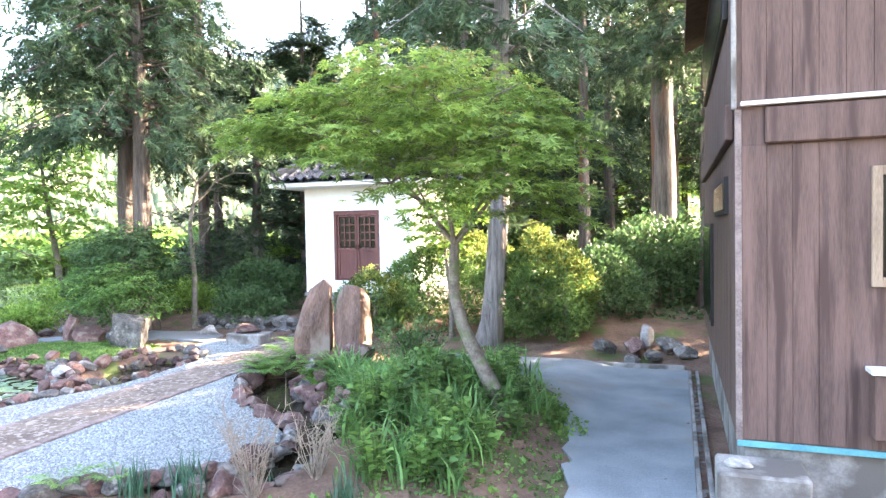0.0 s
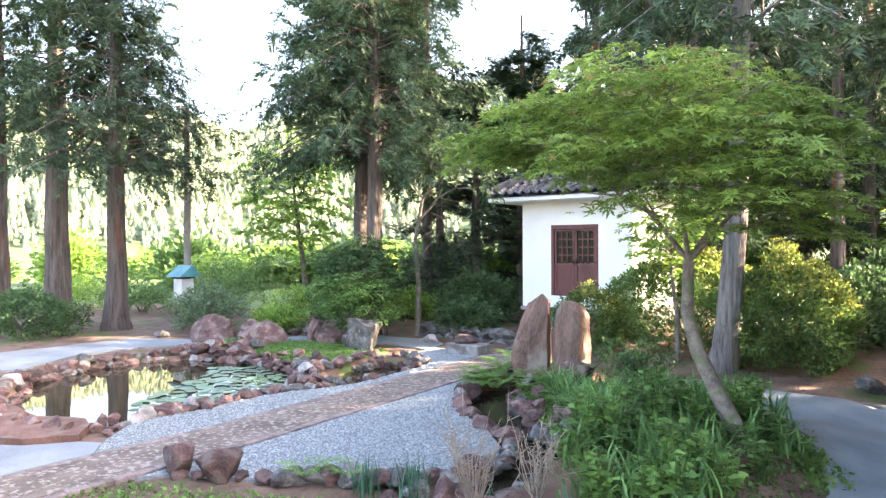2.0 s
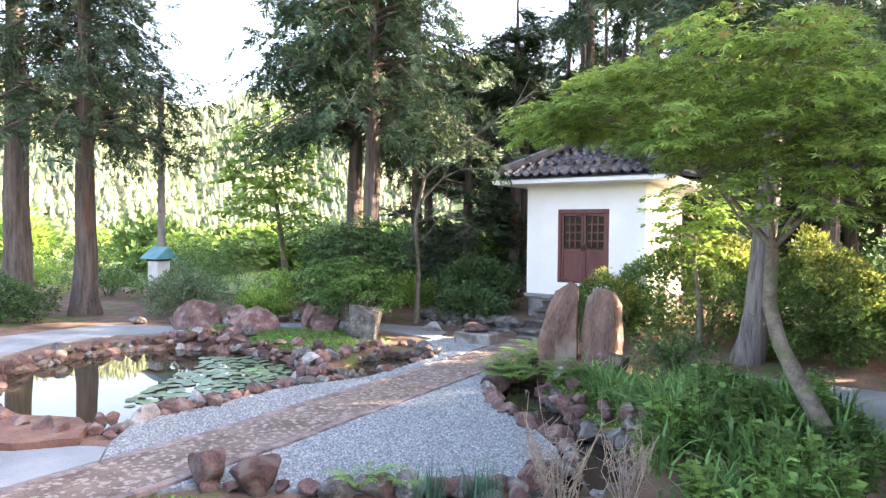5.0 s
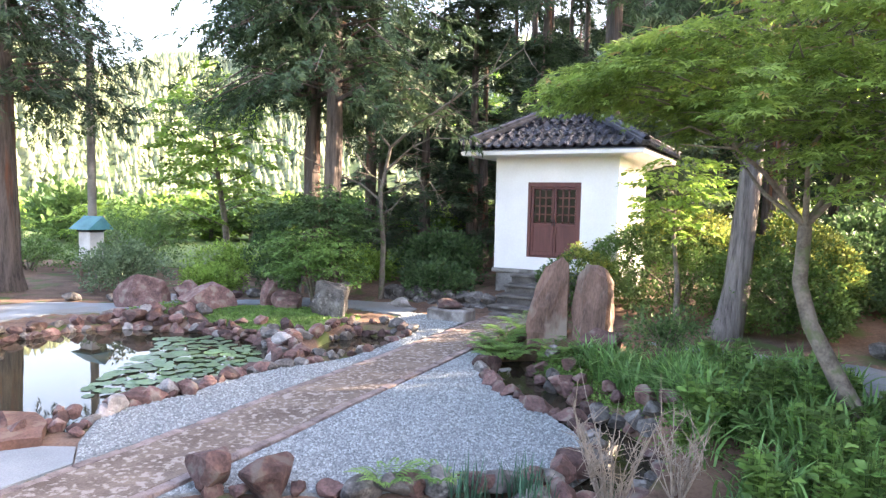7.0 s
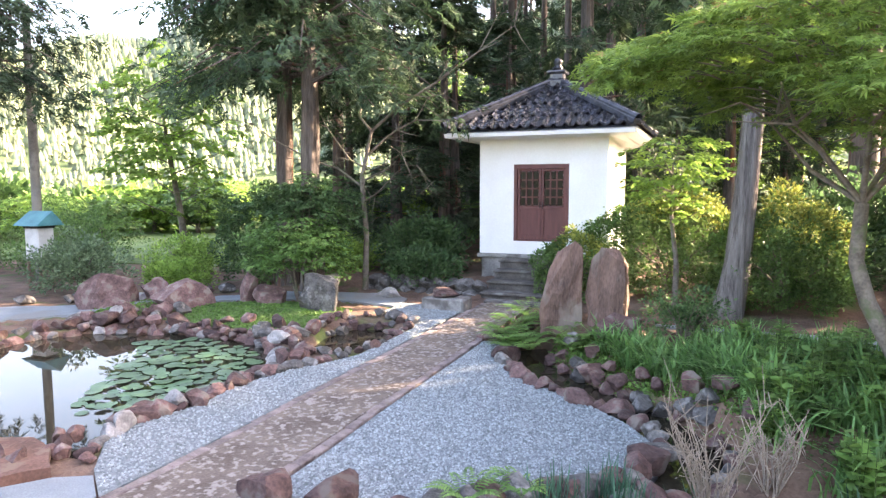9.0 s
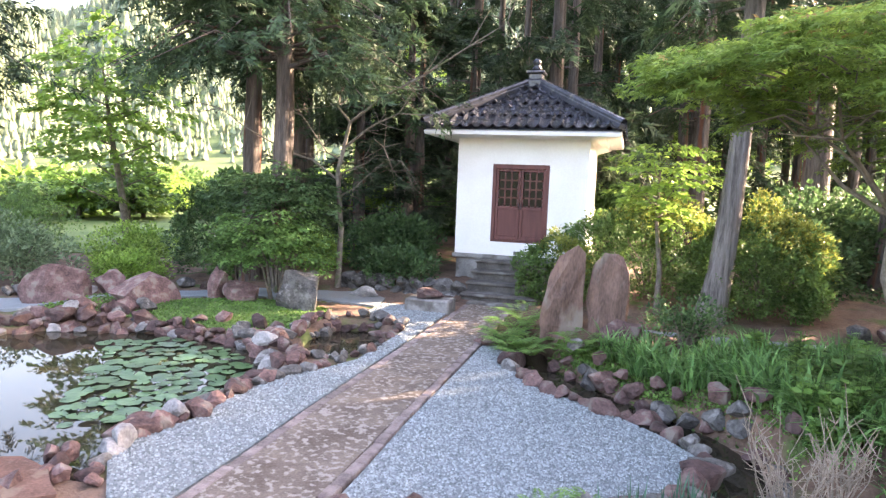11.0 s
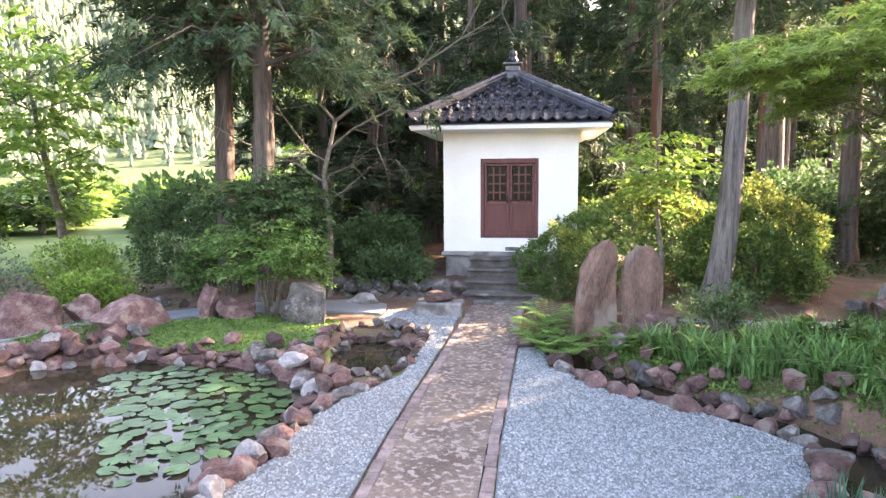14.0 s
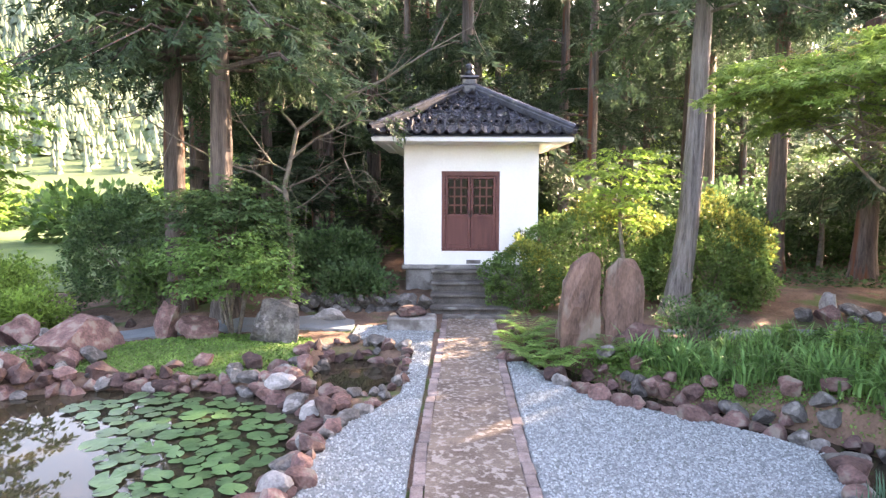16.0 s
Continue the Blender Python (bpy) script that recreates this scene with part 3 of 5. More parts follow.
# the double door
door_frame = bmesh.new()
fw = 0.075
box(DX0, DX0 + fw, SY0 + 0.0, SY0 + 0.12, DZ0, DZ1, 0.006, door_frame)
box(DX1 - fw, DX1, SY0 + 0.0, SY0 + 0.12, DZ0, DZ1, 0.006, door_frame)
box(DX0 + fw, DX1 - fw, SY0 + 0.0, SY0 + 0.12, DZ1 - 0.1, DZ1, 0.006, door_frame)
box(DX0 + fw, DX1 - fw, SY0 + 0.0, SY0 + 0.12, DZ0, DZ0 + 0.04, 0.006, door_frame)
sp("door_frame", door_frame, M_DOOR)
mx = (DX0 + DX1) / 2
for k, (a, b) in enumerate(((DX0 + fw, mx), (mx, DX1 - fw))):
    z0, z1, zm = DZ0 + 0.045, DZ1 - 0.105, DZ0 + 0.75
    leaf = sp("door_leaf", box(a + 0.003, b - 0.003, SY0 + 0.055, SY0 + 0.075, z0, zm, 0), M_DOOR, label="red-brown panelled leaf with a glazed grid")
    st = bmesh.new()
    box(a + 0.003, a + 0.06, SY0 + 0.03, SY0 + 0.055, z0, z1, 0.004, st)
    box(b - 0.06, b - 0.003, SY0 + 0.03, SY0 + 0.055, z0, z1, 0.004, st)
    for za, zb in ((z0, z0 + 0.09), (zm - 0.05, zm + 0.03), (z1 - 0.05, z1)):
        box(a + 0.06, b - 0.06, SY0 + 0.032, SY0 + 0.055, za, zb, 0.004, st)
    part("stile_and_rail", st, M_DOOR, leaf)
    bars = bmesh.new()
    ga, gb, gz0, gz1 = a + 0.06, b - 0.06, zm + 0.03, z1 - 0.05
    for i in (1, 2):
        x = ga + (gb - ga) * i / 3
        box(x - 0.017, x + 0.017, SY0 + 0.036, SY0 + 0.06, gz0, gz1, 0.002, bars)
    for i in (1, 2, 3):
        z = gz0 + (gz1 - gz0) * i / 4
        box(ga, gb, SY0 + 0.038, SY0 + 0.058, z - 0.017, z + 0.017, 0.002, bars)
    part("glazing_bar", bars, M_DOOR, leaf)
    for i in range(3):
        for j in range(4):
            w, h = (gb - ga) / 3, (gz1 - gz0) / 4
            part("pane", box(ga + i * w + 0.012, ga + (i + 1) * w - 0.012, SY0 + 0.062, SY0 + 0.068, gz0 + j * h + 0.012, gz0 + (j + 1) * h - 0.012, 0), M_GLASS, leaf)
    hx = b - 0.03 if k == 0 else a + 0.03
    part("handle", box(hx - 0.012, hx + 0.012, SY0 + 0.012, SY0 + 0.03, DZ0 + 0.72, DZ0 + 0.86, 0.004), M_DARK, leaf)

# steps up to the shrine
steps = empty("stone_steps", (-7.3, 13.0, -0.8))
tagged(steps, "four weathered grey stone steps up to the shrine", "steps")
for ya, yb, z1 in ((12.25, 12.7, -0.62), (12.7, 13.12, -0.45), (13.12, 13.5, -0.27), (13.5, 13.87, -0.09)):
    st = box(-8.03, -6.53, ya + 0.03, yb + 0.028, -0.9, z1 - 0.06, 0)
    box(-8.06, -6.5, ya - 0.02, yb + 0.02 if yb < 13.8 else yb, z1 - 0.058, z1, 0.015, st)
    ob = part("step", st, M_STEP, steps)
    ob.matrix_parent_inverse = Matrix.Translation(-Vector(steps.location))
slab = new("stone_slab", bm_mesh("stone_slab", box(-7.82, -6.66, 11.8, 12.06, -0.9, -0.7, 0.02), M_STEP))
tagged(slab, "long grey stone slab at the end of the path", "slab")

# water basin block by the path
basin = new("stone_block", bm_mesh("stone_block", box(-8.75, -7.92, 10.95, 11.45, -0.92, -0.57, 0.03), M_GREYCONC))
tagged(basin, "squared grey stone block standing on the gravel", "block")


# ---- the wooden house ----
HX, HY0, HY1, HZ0, HZ1 = 0.45, 5.7, 12.2, -0.26, 4.85
house = empty("house", (HX, HY0, -0.92))
tagged(house, "two-storey house clad in weathered dark brown boards", "house")


def hp(name, bm, material, label="", parent=None):
    ob = part(name, bm, material, parent or house, label)
    if parent is None:
        ob.matrix_parent_inverse = Matrix.Translation(-Vector(house.location))
    return ob


hw = bmesh.new()
WIN = (1.42, 2.3, 1.05, 1.86)
box(HX, HX + 0.15, HY0 + 0.15, HY1, HZ0, HZ1, 0, hw)
box(HX, WIN[0], HY0, HY0 + 0.15, HZ0, HZ1, 0, hw)
box(WIN[1], 10, HY0, HY0 + 0.15, HZ0, HZ1, 0, hw)
box(WIN[0], WIN[1], HY0, HY0 + 0.15, HZ0, WIN[2], 0, hw)
box(WIN[0], WIN[1], HY0, HY0 + 0.15, WIN[3], HZ1, 0, hw)
box(HX + 0.15, 10, HY1 - 0.15, HY1, HZ0, HZ1, 0, hw)
box(10, 10.15, HY0, HY1, HZ0, HZ1, 0, hw)
bmesh.ops.remove_doubles(hw, verts=hw.verts[:], dist=0.0005)
house_wall = hp("wall", hw, M_SIDING)
hp("foundation", box(HX + 0.05, 10.1, HY0 + 0.05, HY1 - 0.05, -1.05, HZ0, 0.01), M_GREYCONC, "grey concrete footing")
rf = bmesh.new()
for x0, x1, z0, z1 in ((HX - 0.32, 5.3, 4.6, 7.0), (5.3, 10.7, 7.0, 4.6)):
    vs = [rf.verts.new(p) for p in ((x0, HY0 - 0.6, z0), (x1, HY0 - 0.6, z1), (x1, HY1 + 0.6, z1), (x0, HY1 + 0.6, z0), (x0, HY0 - 0.6, z0 + 0.16), (x1, HY0 - 0.6, z1 + 0.16), (x1, HY1 + 0.6, z1 + 0.16), (x0, HY1 + 0.6, z0 + 0.16))]
    for q in ((3, 2, 1, 0), (4, 5, 6, 7), (0, 1, 5, 4), (1, 2, 6, 5), (2, 3, 7, 6), (3, 0, 4, 7)):
        rf.faces.new([vs[i] for i in q])
hp("roof", rf, M_SIDING, "brown boarded eaves")
for ya, yb in ((HY0, HY0 + 0.15), (HY1 - 0.15, HY1)):
    gb = bmesh.new()
    pr = [gb.verts.new(p) for p in ((HX, ya, HZ1), (10.1, ya, HZ1), (5.3, ya, 6.98), (HX, yb, HZ1), (10.1, yb, HZ1), (5.3, yb, 6.98))]
    for q in ((0, 1, 2), (3, 5, 4), (0, 2, 5, 3), (1, 4, 5, 2), (0, 3, 4, 1)):
        gb.faces.new([pr[i] for i in q])
    hp("gable", gb, M_SIDING)
hp("downpipe", box(HX - 0.045, HX - 0.005, HY0 - 0.04, HY0 + 0.01, 2.4, 4.7, 0.01), M_GREYCONC, "pale metal corner strip")
hp("corner_board", box(HX - 0.02, HX + 0.03, HY0 - 0.02, HY0 - 0.002, HZ0, 2.4, 0.004), M_KERB)
hp("flashing", box(HX + 0.02, 9.5, HY0 - 0.07, HY0 - 0.002, 2.42, 2.455, 0.006), M_METAL, "white metal drip strip")
hp("fascia_board", box(HX + 0.2, 9.4, HY0 - 0.06, HY0 - 0.002, 2.12, 2.4, 0.01), M_SIDING, "protruding board with pale drip stains")
hp("side_fascia", box(HX - 0.07, HX - 0.002, HY0 + 0.3, HY1 - 0.2, 2.2, 2.5, 0.01), M_SIDING)
hp("upper_band", box(HX + 0.2, 9.4, HY0 - 0.05, HY0 - 0.002, 3.31, 3.5, 0.01), M_PLASTER, "cream painted band")
hp("base_flashing", box(HX - 0.01, 9.9, HY0 - 0.03, HY0 - 0.002, HZ0 - 0.035, HZ0 + 0.012, 0.004), M_TEAL, "blue painted base flashing")
wf = bmesh.new()
for a, b, c, d in ((WIN[0] - 0.05, WIN[0] + 0.02, WIN[2] - 0.05, WIN[3] + 0.05), (WIN[1] - 0.02, WIN[1] + 0.05, WIN[2] - 0.05, WIN[3] + 0.05), (WIN[0] + 0.02, WIN[1] - 0.02, WIN[2] - 0.05, WIN[2] + 0.02), (WIN[0] + 0.02, WIN[1] - 0.02, WIN[3] - 0.02, WIN[3] + 0.05)):
    box(a, b, HY0 - 0.03, HY0 + 0.06, c, d, 0.004, wf)
win = hp("window", wf, M_WOOD)
part("pane", box(WIN[0] + 0.02, WIN[1] - 0.02, HY0 + 0.03, HY0 + 0.04, WIN[2] + 0.02, WIN[3] - 0.02, 0), M_GLASS, win)
hp("meter_box", box(1.36, 1.95, HY0 - 0.16, HY0 - 0.002, -0.13, 0.36, 0.01), M_SIDING, "low boxed cover with a metal cap")
hp("box_cap", box(1.33, 1.98, HY0 - 0.19, HY0 - 0.002, 0.362, 0.4, 0.006), M_METAL)
for ya, yb, za, zb in ((6.5, 8.2, 1.58, 1.93), (9.2, 11.6, 0.15, 1.5), (6.6, 11.4, 3.38, 4.3)):
    w = hp("window", box(HX - 0.05, HX - 0.002, ya, yb, za, zb, 0.008), M_DARK)
    part("pane", box(HX - 0.058, HX - 0.052, ya + 0.06, yb - 0.06, za + 0.05, zb - 0.05, 0), M_GLASS, w)
foot = new("footing_block", bm_mesh("footing_block", box(0.27, 0.9, 5.2, 5.66, -1.0, -0.36, 0.02), M_GREYCONC))
tagged(foot, "chipped grey concrete footing block at the house corner", "block")
drain = empty("drain_channel", (0.2, 6, -0.92))
tagged(drain, "narrow concrete gutter along the house wall", "gutter")
for k in range(14):
    y0 = 5.25 + k * 0.42
    for x0, x1, z1 in ((0.145, 0.19, -0.86), (0.25, 0.295, -0.86), (0.19, 0.25, -0.92)):
        ob = part("kerb_stone", box(x0, x1, y0, y0 + 0.41, -1.0, z1, 0.006), M_GREYCONC, drain)
        ob.matrix_parent_inverse = Matrix.Translation(-Vector(drain.location))
kerb = new("kerb", bm_mesh("kerb", box(-4.7, 0.1, 11.2, 11.32, -0.98, -0.82, 0.015), M_GREYCONC))
tagged(kerb, "low pale concrete kerb at the edge of the yard", "kerb", kind="structure")


# ---- rocks ----
def rock_mesh(name, seed, material, sub=3, angular=0.5):
    """A broken stone about 1 across: a ball cut by random planes and roughened."""
    r = rng(seed)
    bm = bmesh.new()
    bmesh.ops.create_icosphere(bm, subdivisions=sub, radius=0.6)
    for k in range(11):
        n = Vector(r.standard_normal(3)).normalized()
        d = r.uniform(0.27, 0.47)
        for v in bm.verts:
            e = v.co.dot(n) - d
            if e > 0:
                v.co -= n * e * (0.9 + 0.1 * angular)
    off = Vector(r.uniform(0, 50, 3))
    for v in bm.verts:
        v.co += v.co.normalized() * (0.06 * noise.noise(v.co * 3 + off) + 0.04 * noise.noise(v.co * 8 + off))
    me = bm_mesh(name, bm, material, False)
    return me


ROCKS_R = [rock_mesh("rock", 10 + i, M_ROCKR, 3) for i in range(7)]
ROCKS_G = [rock_mesh("rock", 30 + i, M_ROCKG, 3) for i in range(5)]
ROCKS_W = [rock_mesh("rock", 50 + i, M_ROCKW, 3) for i in range(2)]
_rr = random.Random(5)


def rock(x, y, w, d, h, mesh, z=None, rz=None, tilt=0.0, name="rock", label="", group="", sink=0.15):
    zz = gz(x, y) if z is None else z
    ob = new(name, mesh)
    ob.matrix_basis = pose(x, y, zz + h * (0.5 - sink), tilt, 0, _rr.uniform(0, 360) if rz is None else rz) @ Matrix.Diagonal((w, d, h, 1))
    tagged(ob, label or "rounded red-brown garden stone", "rock", group)
    return ob


def along(poly, step, closed=False):
    pts, out = list(poly) + ([poly[0]] if closed else []), []
    carry = 0.0
    for (ax, ay), (bx, by) in zip(pts, pts[1:]):
        L = math.hypot(bx - ax, by - ay)
        s = carry
        while s < L:
            out.append((ax + (bx - ax) * s / L, ay + (by - ay) * s / L))
            s += step * _rr.uniform(0.65, 1.1)
        carry = s - L
    return out


def edging(line, step, size, group, jitter=0.06, grey=0.25, white=0.04, lift=0.0, closed=False, zmin=-1.05):
    for x, y in along(line, step, closed):
        u = _rr.random()
        mesh, lab = (_rr.choice(ROCKS_W), "pale whitish angular edging stone") if u < white else (_rr.choice(ROCKS_G), "dull grey angular edging stone") if u < white + grey else (_rr.choice(ROCKS_R), "dark red-brown angular edging stone")
        s = size * _rr.uniform(0.55, 1.2)
        x, y = x + _rr.uniform(-jitter, jitter), y + _rr.uniform(-jitter, jitter)
        rock(x, y, s * _rr.uniform(0.9, 1.3), s * _rr.uniform(0.75, 1.0), s * _rr.uniform(0.6, 0.9), mesh, z=max(gz(x, y), zmin) + lift, tilt=_rr.uniform(-15, 15), group=group, label=lab)


G1, G2, G3 = "stones edging the gravel bed", "stones round the pond", "stones along the channel"
edging(GRAVEL_R[1:13], 0.25, 0.3, G1, 0.04, zmin=-0.96)
edging([(x + 0.27, y + 0.22) for x, y in STREAM[1:]], 0.22, 0.27, G3, 0.06, 0.45, 0.03, zmin=-1.02)
edging([(x + 0.5, y + 0.42) for x, y in STREAM[1:]], 0.5, 0.26, G3, 0.1, 0.5, 0.0, lift=0.06)
edging([(-3.6, 5.4), (-4.1, 5.0), (-4.6, 4.6)], 0.26, 0.28, G3, 0.08, 0.4, 0.15)
edging([(-8.85, 3.95), (-9.15, 4.4), (-9.25, 4.95), (-9.0, 5.5), (-9.08, 6.1), (-8.88, 6.95), (-8.6, 7.35), (-8.45, 7.8)], 0.2, 0.25, G2, 0.05, 0.12)
edging([(-9.35, 4.9), (-9.18, 5.6), (-9.2, 6.2), (-9.08, 7.0), (-8.9, 7.5), (-9.3, 7.9), (-9.7, 8.2)], 0.24, 0.29, G2, 0.08, 0.1, lift=0.03)
edging([(-9.6, 7.6), (-9.9, 8.2), (-9.7, 8.8), (-9.85, 9.6), (-9.4, 10.05), (-8.8, 10.15), (-8.4, 9.7)], 0.22, 0.28, G2, 0.09, 0.4)
edging([(-8.35, 9.7), (-8.3, 8.4), (-8.6, 7.8), (-9.1, 7.85)], 0.17, 0.17, G2, 0.04, 0.35, 0.1)
edging([(-9.8, 8.3), (-10.6, 8.45), (-11.4, 8.5), (-12.4, 8.45)], 0.2, 0.2, G2, 0.05, 0.25, 0.0)
edging([(-10.0, 8.6), (-10.8, 8.8), (-11.6, 8.7)], 0.45, 0.3, G2, 0.15, 0.15, 0.0)
edging([(-10.0, 8.35), (-10.6, 8.4), (-11.4, 8.45), (-12.4, 8.4)], 0.26, 0.16, G2, 0.08, 0.15, 0.08)
edging([(-12.2, 8.6), (-13.2, 8.3), (-14.0, 7.6), (-14.35, 6.8), (-14.2, 5.7), (-13.6, 4.6)], 0.24, 0.33, G2, 0.12, 0.15, 0.06)
edging([(-12.6, 8.9), (-13.4, 8.7), (-14.3, 8.0)], 0.26, 0.36, G2, 0.14, 0.15, 0.05)
edging([(-13.5, 4.4), (-12.2, 3.75), (-10.7, 3.35), (-9.8, 3.5), (-9.1, 3.75)], 0.36, 0.34, G2, 0.08, 0.1, 0.08)
edging([(-6.9, 9.4), (-6.5, 9.7), (-6.35, 10.3), (-6.6, 10.9)], 0.28, 0.26, G1, 0.08, 0.2)
edging([(-16.8, 9.2), (-15.2, 10.4), (-13.2, 11.7)], 0.45, 0.34, "stones along the lane", 0.2, 0.6, 0.15)

for row in range(2):
    for k in range(9):
        x = -10.7 + 0.3 * k + 0.12 * row
        rock(x, 12.55 + 0.05 * row, 0.36 * _rr.uniform(0.85, 1.15), 0.4, 0.28, _rr.choice(ROCKS_G), z=-0.86 + 0.2 * row, rz=_rr.uniform(-20, 20), group="stones of the low retaining wall", label="squared grey stone in a low retaining wall")
edging(POND[4:15], 0.19, 0.24, G2, 0.06, 0.25, 0.03)
edging(POOL[3:7], 0.17, 0.2, G2, 0.05, 0.4, 0.03)
# larger single rocks
rock(-6.75, 3.78, 0.42, 0.36, 0.42, ROCKS_R[0], rz=20, label="large red-brown rock at the gravel edge")
rock(-6.28, 4.0, 0.5, 0.4, 0.38, ROCKS_R[2], rz=80, label="large purple-brown rock at the gravel edge")
BIG_R, BIG_G = rock_mesh("rock", 71, M_ROCKR, 3), rock_mesh("rock", 77, M_ROCKG, 4)
rock(-10.4, 10.15, 1.1, 0.75, 0.98, BIG_G, rz=70, z=-0.86, label="large craggy grey rock on the pond bank", sink=0.1)
rock(-13.1, 9.55, 1.25, 0.95, 0.7, BIG_R, rz=30, z=-0.84, label="large purple-brown boulder on the pond bank")
rock(-14.3, 10.0, 0.7, 0.6, 0.65, ROCKS_R[3], z=-0.85, label="orange-brown boulder on the pond bank")
rock(-14.75, 9.3, 1.25, 1.0, 0.78, ROCKS_R[5], z=-0.9, rz=50, label="broad purple-brown boulder on the pond bank")
rock(-12.15, 10.25, 0.42, 0.36, 0.75, ROCKS_R[1], z=-0.82, rz=0, label="upright red-brown stone beside the lane", sink=0.05)
rock(-11.6, 10.25, 0.68, 0.5, 0.52, ROCKS_R[4], z=-0.82, rz=15, label="low red-brown stone beside the lane")
rock(-9.9, 11.8, 0.62, 0.4, 0.26, ROCKS_W[0], z=-0.8, label="flat white stone on the ground")
rock(-8.38, 11.2, 0.6, 0.42, 0.24, ROCKS_R[6], z=-0.57, label="flat brown stone lying on the block", sink=0.12)
rock(-5.0, 9.45, 0.75, 0.5, 0.5, ROCKS_R[1], z=-0.7, rz=5, label="red-brown rock at the foot of the standing stones")
rock(-4.05, 10.25, 0.95, 0.3, 0.2, ROCKS_R[6], z=gz(-4.05, 10.25), rz=0, label="long flat pale brown stone on the ground")
for x, y, w, h in ((-9.32, 4.1, 0.2, 0.17), (-9.15, 3.98, 0.24, 0.16), (-9.5, 4.2, 0.18, 0.16), (-9.28, 3.9, 0.18, 0.13), (-9.4, 4.3, 0.22, 0.14)):
    rock(x, y, w, w * 0.8, h, _rr.choice(ROCKS_R), z=-0.95, group=G2, label="small red-brown stone at the pond bank")
for x, y, w, h, me in ((-1.25, 11.9, 0.5, 0.5, ROCKS_G[0]), (-0.75, 12.0, 0.6, 0.65, ROCKS_R[3]), (-0.4, 11.7, 0.4, 0.4, ROCKS_G[2]), (-0.15, 12.2, 0.7, 0.5, ROCKS_G[1]), (-0.55, 12.3, 0.42, 0.75, ROCKS_W[1]), (0.1, 11.9, 0.5, 0.4, ROCKS_G[3]), (-0.75, 11.55, 0.36, 0.3, ROCKS_G[4])):
    rock(x, y, w * 0.8, w * 0.64, h * 0.62, me, group="stones heaped at the end of the yard", label="loose stone in a small heap", z=gz(x, y))


rock(0.42, 5.36, 0.2, 0.13, 0.08, ROCKS_W[1], z=-0.36, rz=10, label="small yellowish stone lying on the footing block", sink=0.12)


def standing_stone(x, y, d, seed, outline, label, rz=0):
    """A rough split slab: the hull of a front and a back outline, broken up and roughened."""
    r = rng(seed)
    bm = bmesh.new()
    for side in (-1, 1):
        for px, pz in outline:
            k = 0.8 if side > 0 else 1.0
            bm.verts.new((1.13 * px * k + r.normal(0, 0.012), side * d / 2 * (1 - 0.3 * pz) + r.normal(0, 0.035), pz * (0.96 if side > 0 else 1)))
    bm.verts.new((0.02, -d * 0.62, 0.45))
    bmesh.ops.convex_hull(bm, input=bm.verts[:])
    bmesh.ops.triangulate(bm, faces=bm.faces[:])
    bmesh.ops.subdivide_edges(bm, edges=bm.edges[:], cuts=5, use_grid_fill=True)
    bm.normal_update()
    off = Vector((seed * 7.3, 2.0, seed))
    for v in bm.verts:
        q = v.co.copy()
        f = 0.03 * noise.noise(q * 4 + off) + 0.018 * noise.noise(q * 11 + off)
        f -= 0.03 * max(0.0, noise.noise(Vector((q.x * 7 + q.z * 2.5, q.y * 7, q.z * 1.6)) + off) - 0.15)
        v.co = q + v.normal * f
    ob = new("standing_stone", bm_mesh("standing_stone", bm, M_SLAB, False))
    ob.matrix_basis = pose(x, y, gz(x, y) - 0.12, 0, 0, rz)
    return tagged(ob, label, "stone", "pair of standing stones")


standing_stone(-5.84, 9.7, 0.42, 2, ((-0.27, 0), (-0.26, 0.5), (-0.19, 0.95), (-0.06, 1.24), (0.17, 1.4), (0.25, 1.3), (0.26, 0.6), (0.27, 0)), "tall pointed reddish-brown standing stone slab", 8)
standing_stone(-5.16, 9.75, 0.4, 5, ((-0.2, 0), (-0.26, 0.55), (-0.23, 1.05), (-0.06, 1.24), (0.14, 1.2), (0.26, 0.98), (0.28, 0.45), (0.25, 0)), "broad rounded brown standing stone slab", -10)


# ---- plants ----
def thing(name, loc, label, category, group=""):
    return tagged(empty(name, loc), label, category, group)


